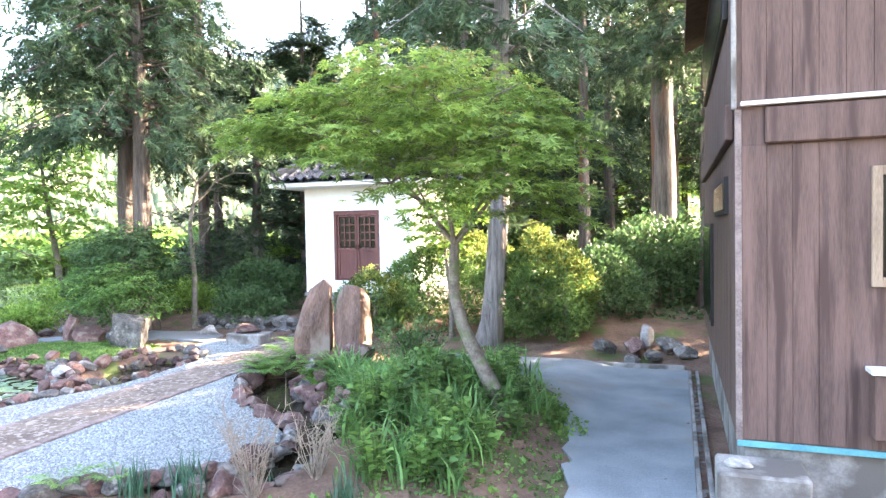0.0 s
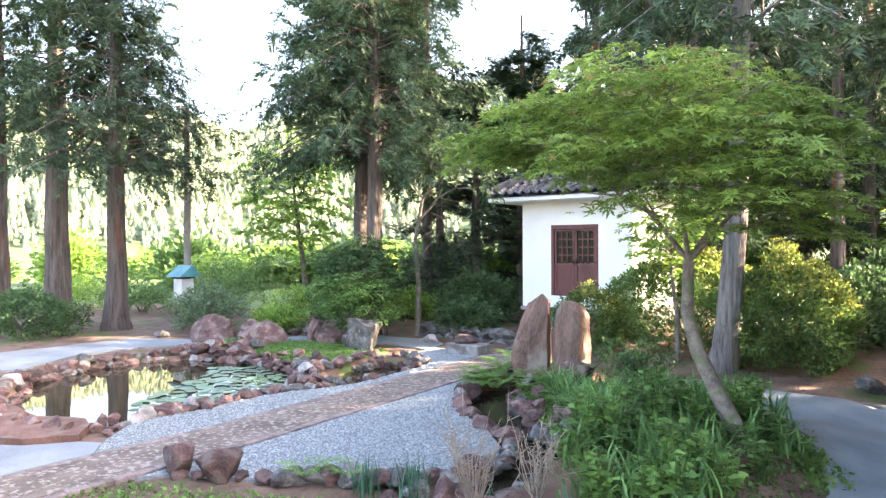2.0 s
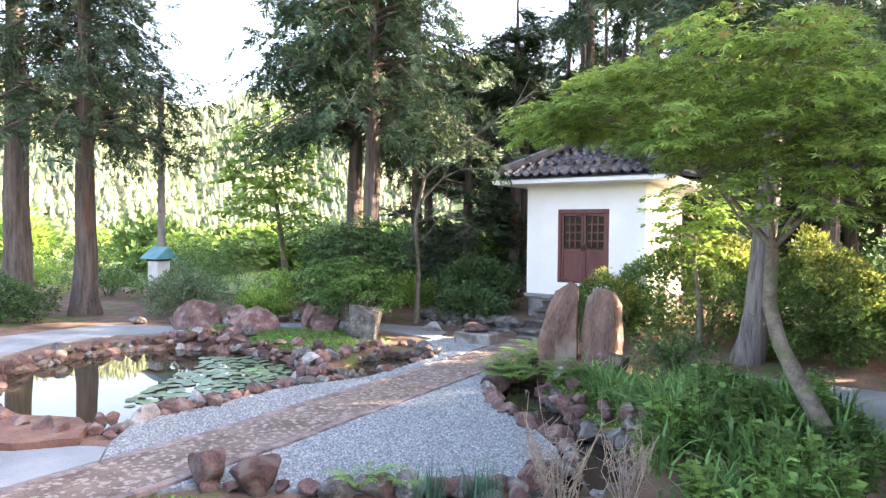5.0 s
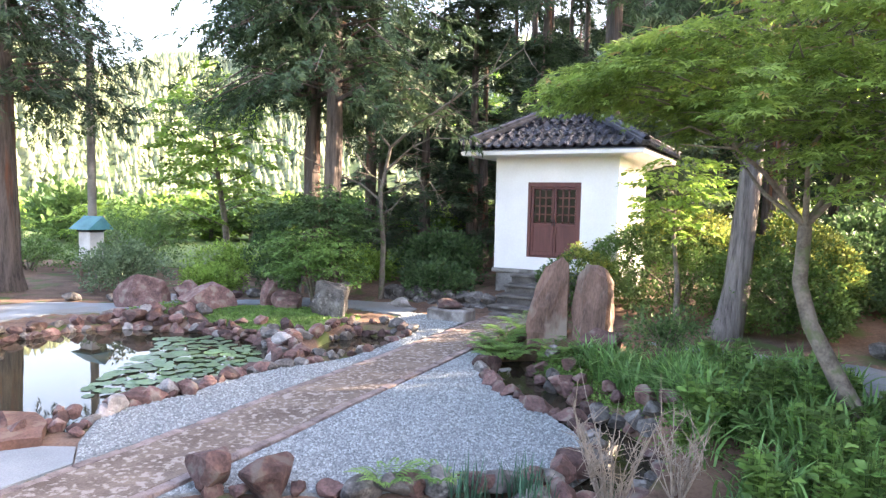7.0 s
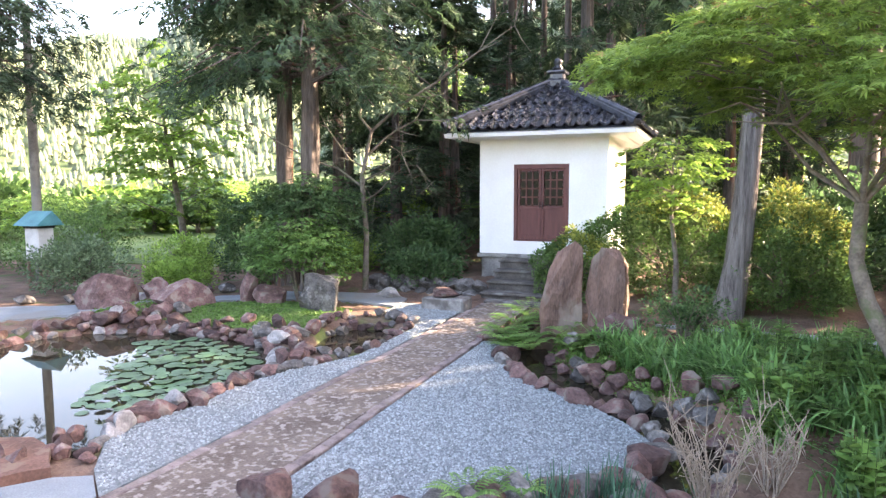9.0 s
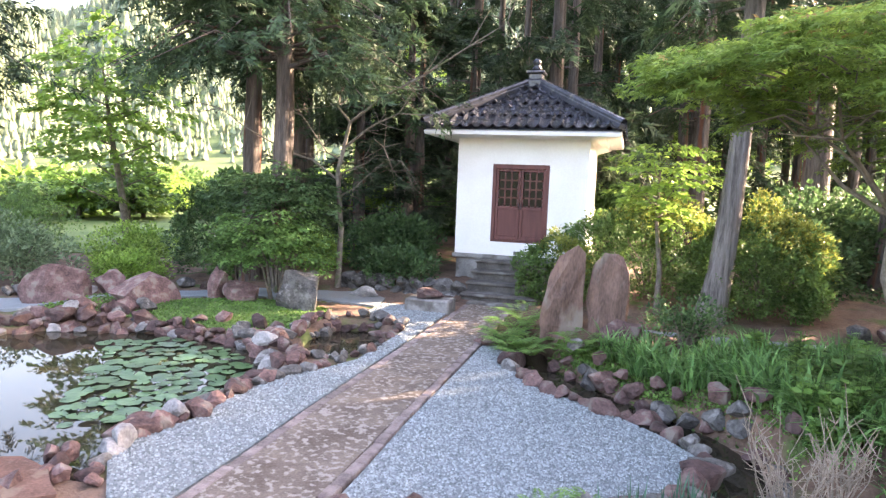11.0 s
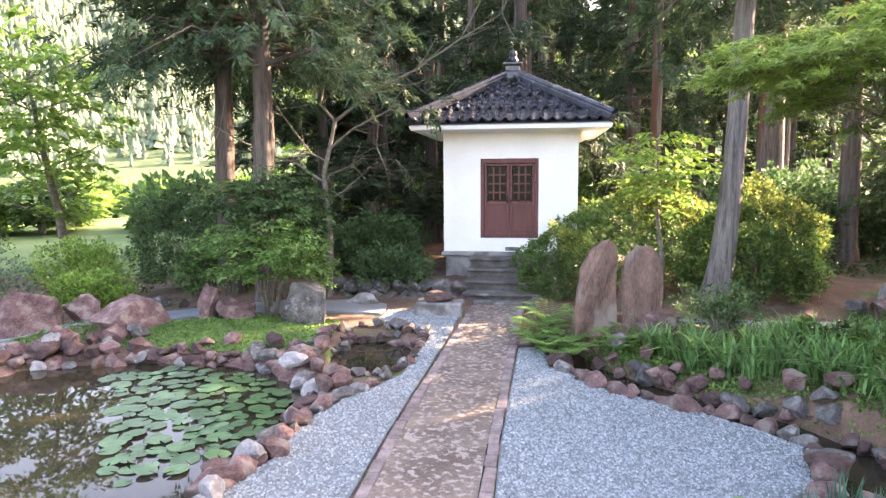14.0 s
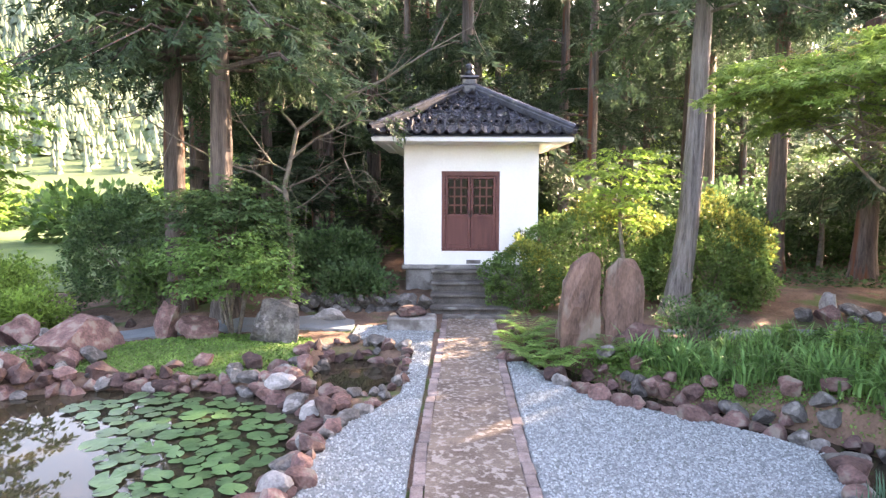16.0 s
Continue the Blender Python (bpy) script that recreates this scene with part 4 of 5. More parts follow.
def cedar(x, y, h, dia, crown_from, radius, seed, sprays, label, lean=(0, 0), bark=None, leaf=None, flare=1.5, z=None, size=0.5, kick=0.0):
    r = rng(seed)
    z0 = (gz(x, y) if z is None else z)
    root = thing("cedar_tree", (x, y, z0), label, "tree", "tall cedar trees")
    hs = np.array([-0.15, 0.12, 0.4, 0.9, 1.8, 3.2, 5, 8, 12, h * 0.85, h])
    hs = np.unique(np.clip(hs, -0.15, h))
    rad = dia / 2 * (1 - 0.93 * np.clip(hs, 0, h) / h) * (1 + (flare - 1) * np.exp(-np.clip(hs, 0, 99) / 0.45))
    pts = [(lean[0] * k / 3.0 + 0.02 * math.sin(k * 1.3 + seed) - kick * math.exp(-max(k, 0) / 0.7), lean[1] * k / 3.0, k) for k in hs]
    tv, tf = tube(pts, rad, 14)
    tv = np.array(tv)
    tv[:, :2] += 0.02 * np.sin(tv[:, 2:3] * 2.1 + np.arange(len(tv))[:, None] % 14 * 1.7)
    part("trunk", mesh_np("trunk", tv, np.array(tf), bark or M_BARK, True), None, root)
    nb = max(14, sprays // 14)
    zb = crown_from + (h - crown_from) * r.random(nb) ** 1.25
    az = r.uniform(0, 2 * math.pi, nb)
    ln = radius * np.clip(1.05 - ((zb - crown_from) / (h - crown_from)) ** 0.8, 0.08, 1) * r.uniform(0.6, 1.1, nb)
    limbs, O, D = [], [], []
    for k in range(nb):
        d = np.array([math.cos(az[k]), math.sin(az[k])])
        a = np.array([lean[0] * zb[k] / 3, lean[1] * zb[k] / 3, zb[k]])
        mid = a + np.array([*(d * ln[k] * 0.55), 0.05 * ln[k]])
        end = a + np.array([*(d * ln[k]), -0.22 * ln[k] + r.uniform(-0.2, 0.2)])
        limbs.append(tube([a, mid, end], [0.035, 0.022, 0.006], 4))
        m = 14
        t = r.uniform(0.22, 1.05, m) ** 0.8
        p = (1 - t)[:, None] ** 2 * a + (2 * t * (1 - t))[:, None] * mid + (t ** 2)[:, None] * end
        p = p + r.standard_normal((m, 3)) * np.array([0.26, 0.26, 0.22]) * (0.5 + 0.5 * t)[:, None]
        O.append(p)
        dd = np.tile(np.array([*d, -0.35]), (m, 1)) + r.standard_normal((m, 3)) * 0.55
        D.append(dd)
    lv, lf = join_tubes(limbs)
    tagged(part("limb", mesh_np("limb", lv, lf, bark or M_BARK), None, root), kind="stuff")
    O, D = np.concatenate(O), np.concatenate(D)
    D /= np.linalg.norm(D, axis=1, keepdims=True)
    up = np.tile([0, 0, 1.0], (len(O), 1)) + r.standard_normal((len(O), 3)) * 0.4
    sd = np.cross(D, up)
    sd /= np.linalg.norm(sd, axis=1, keepdims=True) + 1e-9
    fr = np.stack([sd, D, np.cross(sd, D)], 1)
    v, f = place(SPRAY_V, SPRAY_F, O, fr, size * r.uniform(0.7, 1.4, len(O)))
    part("crown", mesh_np("crown", v, f, leaf or M_CEDAR), None, root)
    return root


def dome_points(r, n, rx, ry, rz, layers=0, shell=0.35, cut=-0.6):
    """Points in the outer shell of an uneven dome."""
    p = r.standard_normal((n * 2, 3))
    p /= np.linalg.norm(p, axis=1, keepdims=True)
    p = p[p[:, 2] > cut][:n]
    rad = 1 - shell * r.random(len(p)) ** 1.5
    wob = 1 + 0.10 * np.sin(p[:, 0] * 5 + 1) * np.cos(p[:, 1] * 4) + 0.07 * np.sin(p[:, 2] * 9 + p[:, 0] * 7)
    q = p * (rad * wob)[:, None]
    if layers:
        q[:, 2] = (np.round(q[:, 2] * layers + 0.6 * np.sin(p[:, 0] * 6) + 0.6 * np.sin(p[:, 1] * 7)) + r.normal(0, 0.22, len(q))) / layers
    return q * np.array([rx, ry, rz]), p


def frames_along(r, d, wild=0.5):
    """Frames whose second row follows d and whose normal leans upwards."""
    d = d / (np.linalg.norm(d, axis=1, keepdims=True) + 1e-9)
    sd = np.cross(d, np.array([0, 0, 1.0]) + r.standard_normal(d.shape) * wild)
    sd /= np.linalg.norm(sd, axis=1, keepdims=True) + 1e-9
    return np.stack([sd, d, np.cross(sd, d)], 1)


def tufts(r, centres, axes, k, leaf, long=2.6):
    """k leaves fanning out round the axis of each tuft: places and frames."""
    m = len(centres)
    a = np.repeat(axes / (np.linalg.norm(axes, axis=1, keepdims=True) + 1e-9), k, 0)
    lat = r.standard_normal((m * k, 3))
    lat -= (lat * a).sum(1, keepdims=True) * a
    t = r.random((m * k, 1))
    o = np.repeat(centres, k, 0) + a * (t - 0.5) * leaf * long + lat * leaf * 0.55
    return o, frames_along(r, a * (0.35 + 0.9 * t) + lat * 0.6)


def plates(r, centres, out, k, length, width):
    """Flat drooping sprays of k leaves reaching outwards from each centre."""
    m = len(centres)
    d = out / (np.linalg.norm(out, axis=1, keepdims=True) + 1e-9)
    side = np.stack([-d[:, 1], d[:, 0], 0 * d[:, 0]], -1)
    t, u = r.uniform(-0.5, 1, (m, k)), r.normal(0, 0.42, (m, k))
    u = u * (1 - 0.55 * np.abs(t))
    o = centres[:, None] + d[:, None] * (t * length)[..., None] + side[:, None] * (u * width)[..., None]
    o[..., 2] -= length * (0.3 * np.clip(t, 0, 1) ** 2 + 0.22 * u ** 2) + r.normal(0, 0.035, (m, k)) * length
    way = d[:, None] * (0.8 + 0 * t)[..., None] + side[:, None] * (u * 2.0)[..., None] + r.standard_normal((m, k, 3)) * 0.3
    way[..., 2] -= 0.25
    return o.reshape(-1, 3), frames_along(r, way.reshape(-1, 3), 0.3)


def bush(x, y, rx, ry, top, bottom, seed, n, leaf_size, material, label, name="bush", layers=0, tips=None, shell=0.4, up=0.6, stems=7, z=None, group="clipped garden bushes"):
    """Stems and a crown of leaf tufts, or of flat sprays in layers; tips: a second material that puts sunlight into the
    leaf colour on top and towards +x.
    """
    r = rng(seed)
    z0 = gz(x, y) if z is None else z
    root = thing(name, (x, y, z0), label, "bush", group)
    h = top - z0
    b = max(bottom - z0, 0.02)
    cz, rzz = b + (h - b) * 0.42, (h - b) * 0.58
    k = 30 if layers else 11
    q, nrm = dome_points(r, max(30, n // k), rx, ry, rzz, layers, shell, cut=-0.72)
    ph = r.uniform(0, 6.28, 3)
    q *= (1 + 0.07 * np.sin(nrm[:, 0] * 9 + ph[0]) + 0.07 * np.sin(nrm[:, 1] * 8 + nrm[:, 2] * 6 + ph[1]) + r.normal(0, 0.018 if shell < 0.5 else 0.04, len(q)))[:, None]
    q[:, 2] += cz
    st = []
    for j in range(stems):
        a = r.uniform(0, 6.28)
        e = np.array([rx * 0.6 * math.cos(a), ry * 0.6 * math.sin(a), cz + rzz * r.uniform(-0.1, 0.5)])
        st.append(tube([(0.06 * math.cos(a), 0.06 * math.sin(a), -0.05), e * np.array([0.35, 0.35, 0.55]), e], [0.03, 0.022, 0.006], 5))
    v, f = join_tubes(st)
    tagged(part("stem", mesh_np("stem", v, f, M_TWIG, True), None, root), kind="stuff")
    if layers:
        o, fr = plates(r, q, nrm * np.array([1, 1, 0]) + r.standard_normal((len(q), 3)) * np.array([0.25, 0.25, 0]), k, leaf_size * 4.2, leaf_size * 3.6)
    else:
        o, fr = tufts(r, q, nrm + np.array([0, 0, up]) + r.standard_normal(q.shape) * 0.35, k, leaf_size, 1.5 if shell < 0.5 else 2.6)
    o[:, 2] = np.maximum(o[:, 2], 0.03)
    sel = np.zeros(len(o), bool)
    if tips is not None:
        # Tufts on top and towards the sun (+x) take the sunlit colour.
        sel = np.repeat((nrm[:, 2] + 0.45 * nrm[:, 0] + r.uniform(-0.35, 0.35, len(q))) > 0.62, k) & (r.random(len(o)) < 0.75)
    size = leaf_size * r.uniform(0.7, 1.4, len(o))
    v, f = place(LEAF_V, LEAF_F, o[~sel], fr[~sel], size[~sel])
    part("crown", mesh_np("crown", v, f, material), None, root)
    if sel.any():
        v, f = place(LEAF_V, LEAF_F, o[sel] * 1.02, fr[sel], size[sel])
        part("new_growth", mesh_np("new_growth", v, f, tips), None, root, "yellow-green leaves, sunlight put into their colour")
    return root


def branchy(r, base, heights, spread, n, radius, out):
    """A few crooked limbs from base; adds tubes to out and returns the twig ends."""
    ends = []
    for k in range(n):
        a = 2 * math.pi * k / n + r.uniform(-0.4, 0.4)
        e = np.array(base) + np.array([math.cos(a) * spread * r.uniform(0.6, 1.1), math.sin(a) * spread * r.uniform(0.6, 1.1), r.uniform(*heights)])
        m = (np.array(base) + e) / 2 + r.standard_normal(3) * spread * 0.1 + np.array([0, 0, 0.12 * spread])
        out.append(tube([base, m, e], [radius, radius * 0.65, radius * 0.3], 6))
        ends.append(e)
    return ends


def japanese_maple():
    r = rng(77)
    x, y = -2.06, 7.2
    z0 = gz(x, y)
    root = thing("maple_tree", (x, y, z0), "japanese maple with a crooked grey trunk and spreading green crown", "tree")
    fork = np.array([-0.42, 0.05, 1.9])
    tubes = [tube([(0.16, 0, -0.1), (0.08, 0, 0.15), (-0.1, 0.0, 0.5), (-0.33, 0.02, 0.95), (-0.44, 0.05, 1.35), fork], [0.13, 0.1, 0.085, 0.075, 0.068, 0.062], 10)]
    limbs = []
    ends = branchy(r, fork, (0.7, 1.45), 0.95, 6, 0.032, limbs)
    ends2 = []
    for e in ends:
        ends2 += branchy(r, e, (0.0, 0.45), 0.75, 4, 0.016, limbs)
    v, f = join_tubes(tubes)
    part("trunk", mesh_np("trunk", v, f, M_TWIG, True), None, root)
    v, f = join_tubes(limbs)
    part("limb", mesh_np("limb", v, f, M_TWIG, True), None, root)
    # drooping flat sprays between the upper and the under side of a lopsided crown
    n = 350
    a, rad = r.uniform(0, 6.283, n), np.sqrt(r.random(n))
    px, py = -0.76 + 1.9 * rad * np.cos(a), -0.3 + 1.75 * rad * np.sin(a)
    edge = np.abs(py + 0.3) / 1.9
    top = np.interp(px, [-3.0, -2.0, -1.1, -0.5, 0.25, 0.75, 1.2], [2.75, 3.0, 3.33, 3.58, 3.35, 2.85, 2.0]) - 0.75 * edge ** 2
    low = np.interp(px, [-3.0, -2.0, -1.25, -0.8, 0.2, 1.2], [2.5, 2.4, 2.25, 1.65, 1.25, 1.3]) + 0.15 * edge
    pz = low + (top - low) * r.random(n) ** 0.6
    pz = np.round(pz / 0.24 + 0.35 * np.sin(px * 2.3 + py * 1.9)) * 0.24 + r.normal(0, 0.04, n) - z0
    c = np.stack([px, py, np.minimum(pz, top - z0)], -1)
    out = np.stack([px + 0.42, py, 0 * px], -1) + r.standard_normal((n, 3)) * np.array([0.4, 0.4, 0])
    O, fr = plates(r, c, out, 42, 0.46, 0.42)
    tip = r.random(len(O)) < 0.02 + 0.16 * np.repeat(np.clip((pz - np.median(pz)), 0, 1), 42)
    size = 0.088 * r.uniform(0.65, 1.3, len(O))
    v, f = place(MAPLE_V, MAPLE_F, O[~tip], fr[~tip], size[~tip])
    part("crown", mesh_np("crown", v, f, M_MAPLE), None, root)
    v, f = place(MAPLE_V, MAPLE_F, O[tip] + [0, 0, 0.03], fr[tip], size[tip] * 0.85)
    tagged(part("new_growth", mesh_np("new_growth", v, f, M_TIP), None, root, "reddish young leaves at the shoot tips"), kind="stuff")
    twigs = []
    for j in range(0, n, 3):
        b = c[j] - out[j] / (np.linalg.norm(out[j]) + 1e-6) * 0.5 - np.array([0, 0, 0.08])
        twigs.append(tube([b, (b + c[j]) / 2 + [0, 0, 0.03], c[j]], [0.009, 0.006, 0.003], 4))
    v, f = join_tubes(twigs)
    tagged(part("twig", mesh_np("twig", v, f, M_TWIG), None, root), kind="stuff")
    return root


def small_tree(x, y, h, rx, crown_z, n, leaf, material, label, seed, dia=0.12, lean=(0, 0), name="young_tree", layers=0):
    r = rng(seed)
    z0 = gz(x, y)
    root = thing(name, (x, y, z0), label, "tree")
    topp = np.array([lean[0], lean[1], h * 0.8])
    tubes = [tube([(0, 0, -0.1), topp * 0.3 + [0.04, 0, 0], topp * 0.65 - [0.04, 0, 0], topp], [dia / 2 * 1.3, dia / 2, dia / 3, dia / 8], 8)]
    for k in range(16):
        t = r.uniform(crown_z / h, 0.95)
        a = r.uniform(0, 6.28)
        b = topp * t / 0.8 * 0.8
        l = rx * r.uniform(0.5, 0.9)
        e = b + np.array([l * math.cos(a), l * math.sin(a), l * 0.5])
        tubes.append(tube([b, (b + e) / 2 + [0, 0, -0.05], e], [dia / 7, dia / 10, dia / 24], 5))
    v, f = join_tubes(tubes)
    part("trunk", mesh_np("trunk", v, f, M_TWIG, True), None, root)
    m = max(20, n // 26)
    d = r.standard_normal((m, 3))
    d /= np.linalg.norm(d, axis=1, keepdims=True)
    c = d * (r.random(m) ** 0.4 * r.choice([1.0, 0.85, 1.1], m))[:, None] * np.array([rx, rx, (h - crown_z) / 2]) + np.array([lean[0] * 0.8, lean[1] * 0.8, (h + crown_z) / 2])
    O, fr = plates(r, c, d * np.array([1, 1, 0]) + r.standard_normal((m, 3)) * np.array([0.4, 0.4, 0]), 26, leaf * 2.6, leaf * 2.4)
    v, f = place(LEAF_V, LEAF_F, O, fr, leaf * r.uniform(0.6, 1.4, len(O)))
    part("crown", mesh_np("crown", v, f, material), None, root)
    return root


def clump(x, y, n, h, spread, seed, material, label, name="strap_leaf_clump", width=0.022, arch=0.5, z=None, group=""):
    """A tuft of arching blades."""
    r = rng(seed)
    z0 = gz(x, y) if z is None else z
    V, F = [], []
    for k in range(n):
        a, l = r.uniform(0, 6.28), h * r.uniform(0.65, 1.15)
        ox, oy = r.normal(0, spread * 0.35), r.normal(0, spread * 0.35)
        bend = arch * r.uniform(0.3, 1.3)
        d, s = np.array([math.cos(a), math.sin(a), 0]), np.array([-math.sin(a), math.cos(a), 0])
        b = len(V)
        for t, w in ((0, 0.7), (0.35, 1.0), (0.7, 0.8), (1.0, 0.05)):
            c = np.array([ox, oy, -0.02]) + d * bend * l * t * t + np.array([0, 0, l * (t - 0.55 * bend * t ** 2.4)])
            V += [c - s * width * w / 2, c + s * width * w / 2]
        F += [(b, b + 1, b + 3, b + 2), (b + 2, b + 3, b + 5, b + 4), (b + 4, b + 5, b + 7, b + 6)]
    ob = new(name, mesh_np(name, np.array(V), np.array(F), material))
    ob.location = (x, y, z0)
    return tagged(ob, label, "plant", group)


def fern(x, y, n, l, seed, label="bright green fern with arching fronds", z=None):
    r = rng(seed)
    z0 = gz(x, y) if z is None else z
    V, F = [], []
    for k in range(n):
        a = 6.283 * k / n + r.uniform(-0.3, 0.3)
        d, s = np.array([math.cos(a), math.sin(a), 0]), np.array([-math.sin(a), math.cos(a), 0])
        L = l * r.uniform(0.7, 1.1)
        for j in range(2, 17):
            t = j / 17
            c = d * L * t * 0.8 + np.array([0, 0, L * (1.15 * t - 0.8 * t * t) + 0.02])
            w = 0.15 * L * math.sin(math.pi * min(1, t * 0.95 + 0.08)) ** 0.8
            for sg in (-1, 1):
                b = len(V)
                tip = c + s * sg * w + d * 0.06 * L + np.array([0, 0, -0.15 * w])
                e = d * 0.026 * L
                V += [c - e, (c + tip) / 2 - e * 1.2, tip, (c + tip) / 2 + e * 1.2]
                F += [(b, b + 1, b + 2, b + 3)]
    ob = new("fern", mesh_np("fern", np.array(V), np.array(F), M_FERN))
    ob.location = (x, y, z0)
    return tagged(ob, label, "fern", "garden ferns")


japanese_maple()
cedar(-12.87, 12.52, 17, 0.42, 4.6, 2.7, 1, 2900, "tall cedar with a grey-brown trunk behind the bushes")
cedar(-11.8, 11.95, 18, 0.44, 4.4, 3.2, 2, 2900, "tall cedar with a reddish scarred trunk")
cedar(-3.32, 12.2, 18, 0.41, 5.4, 2.6, 3, 1500, "leaning cedar with a pale grey trunk beside the bush", lean=(0.09, 0), bark=M_BARKG, flare=1.5, kick=0.2)
cedar(-0.37, 19.1, 22, 0.75, 6.2, 3.0, 4, 1500, "thick cedar standing at the edge of the wood")
cedar(-19.8, 9.2, 15, 0.62, 4.9, 3.6, 5, 2700, "dark cedar trunk with a heavy low crown", leaf=M_CEDARD)
cedar(-23.0, 8.8, 20, 0.8, 6.2, 3.2, 6, 2000, "tall cedar with a bare purple-grey trunk")
cedar(-24.5, 7.6, 20, 0.7, 6.2, 3.2, 7, 1800, "tall cedar with a bare brown trunk")
small_tree(-19.15, 15.9, 6.9, 1.9, 1.4, 5200, 0.19, M_BRIGHT, "young broadleaf tree with fresh light green leaves", 21, 0.2, (-0.9, 0))
small_tree(-4.37, 12.5, 3.25, 0.85, 1.7, 1900, 0.11, M_BRIGHT, "slender young tree with bright leaves", 22, 0.1, (-0.1, 0))
bush(-2.55, 12.85, 1.12, 0.9, 1.25, -0.75, 31, 25000, 0.062, M_SHRUB, "large clipped bush, its sunlit side coloured yellow-green", tips=M_SUNLEAF, shell=0.2)
bush(-4.5, 13.6, 1.5, 1.1, 1.38, -0.7, 32, 25000, 0.062, M_SHRUB, "wide clipped bush, its sunlit side coloured yellow", tips=M_SUNLEAF, shell=0.2)
bush(-6.25, 12.65, 0.72, 0.6, 0.56, -0.72, 33, 12000, 0.05, M_SHRUB, "small rounded bush beside the steps, its sunlit side coloured yellow", tips=M_SUNLEAF, shell=0.2)
bush(-11.2, 10.65, 1.05, 0.85, 1.0, -0.15, 34, 8500, 0.07, M_LOWMAPLE, "low layered maple with fresh green leaves", layers=5, shell=0.8, name="low_maple")
bush(-11.6, 11.35, 1.25, 0.75, 1.75, 0.75, 35, 7500, 0.075, M_SHRUBD, "dark layered maple bush behind the pond bank", layers=3, shell=0.85, name="low_maple")
bush(-14.3, 13.7, 1.25, 1.1, 1.4, -0.8, 36, 18000, 0.065, M_SHRUBD, "dark green rounded bush beside the lane", shell=0.2)
bush(-13.2, 12.6, 0.75, 0.6, 0.5, -0.8, 37, 3000, 0.09, M_SHRUB, "loose leafy shrub beside the lane", shell=0.8)
bush(-10.2, 14.3, 1.2, 0.9, 0.75, -0.6, 38, 7000, 0.09, M_SHRUBD, "dark low shrub near the shrine steps", shell=0.7)
bush(-9.6, 12.9, 0.8, 0.6, 0.15, -0.6, 39, 3500, 0.08, M_SHRUBD, "low green shrub by the retaining wall", shell=0.8)
bush(-17.3, 10.6, 1.1, 0.9, 0.4, -0.9, 40, 5500, 0.075, M_GREYLEAF, "loose grey-green shrub below the little roofed box", shell=0.8)
for k, (x, y, w, t) in enumerate(((-15.3, 11.6, 0.8, -0.2), (-20.8, 12.8, 1.4, 0.0), (-24.2, 12.2, 1.8, 0.1), (-27.5, 11.0, 1.8, 0.4), (-22.5, 15.0, 1.8, 0.8), (-13.4, 14.9, 1.2, 0.4), (-12.2, 13.9, 1.0, 0.2), (-30, 14, 2.4, 1.0), (-26, 17, 2.6, 1.2))):
    bush(x, y, w, w * 0.8, t, -0.9, 440 + k, 4500, 0.075, M_SHRUB if k % 3 else M_BRIGHT, "loose leafy shrub beside the lane", shell=0.8, group="shrubs along the lane")
bush(-17.5, 14.3, 1.3, 1.0, 0.15, -0.95, 455, 4500, 0.075, M_BRIGHT, "loose leafy shrub beside the lane", shell=0.8, group="shrubs along the lane")
for k, (x, y, t) in enumerate(((2.2, 18.6, 0.7), (4.2, 19.6, 0.9), (6.3, 21.0, 1.0), (0.6, 20.6, 0.6), (8.5, 22.0, 1.0), (3.0, 22.5, 0.9))):
    bush(x, y, 1.5, 1.0, t, -0.45, 470 + k, 3000, 0.1, M_SHRUBD, "dark low shrub in the shade of the wood", "undergrowth", shell=0.8, stems=4, group="undergrowth of the wood")
# Low trees placed to shade the ground; the one at x 7 is unseen.
for k, (x, y, t, w) in enumerate(((2.3, 17.6, 3.0, 1.5), (4.6, 17.9, 3.3, 1.6), (7.0, 18.6, 3.4, 1.7))):
    small_tree(x, y, t + 0.5, w, 0.9, 2600, 0.16, M_GREYLEAF, "low spreading tree with pale grey-green leaves at the wood", 480 + k, 0.14)
# Shrubs added as sun blockers for the ground, mostly out of view.
for x, y, t in ((5.8, 18.8, 4.0), (9.2, 20.2, 4.4), (3.4, 19.8, 2.6)):
    bush(x, y, 2.3, 1.4, t, -0.45, int(490 + x), 5000, 0.16, M_SHRUBD, "tall dark shrub added to shade the edge of the wood", "undergrowth", shell=0.6, stems=5, group="undergrowth of the wood")
bush(-21.0, 7.2, 2.2, 1.2, 0.2, -0.95, 41, 9000, 0.09, M_SHRUBD, "low clipped hedge beside the lane", shell=0.4)
bush(-0.6, 17.5, 1.5, 1.3, 1.6, -0.5, 42, 8000, 0.12, M_SHRUBD, "dark broad-leaved shrub at the edge of the wood", shell=0.6)
bush(-1.6, 14.8, 1.0, 0.9, 1.0, -0.5, 43, 5000, 0.09, M_SHRUBD, "dark green shrub behind the clipped bush", shell=0.6)
bush(-4.1, 9.6, 0.65, 0.5, 0.05, -0.6, 44, 2500, 0.05, M_SHRUBD, "feathery dark shrub beside the standing stones", shell=0.9, stems=14)

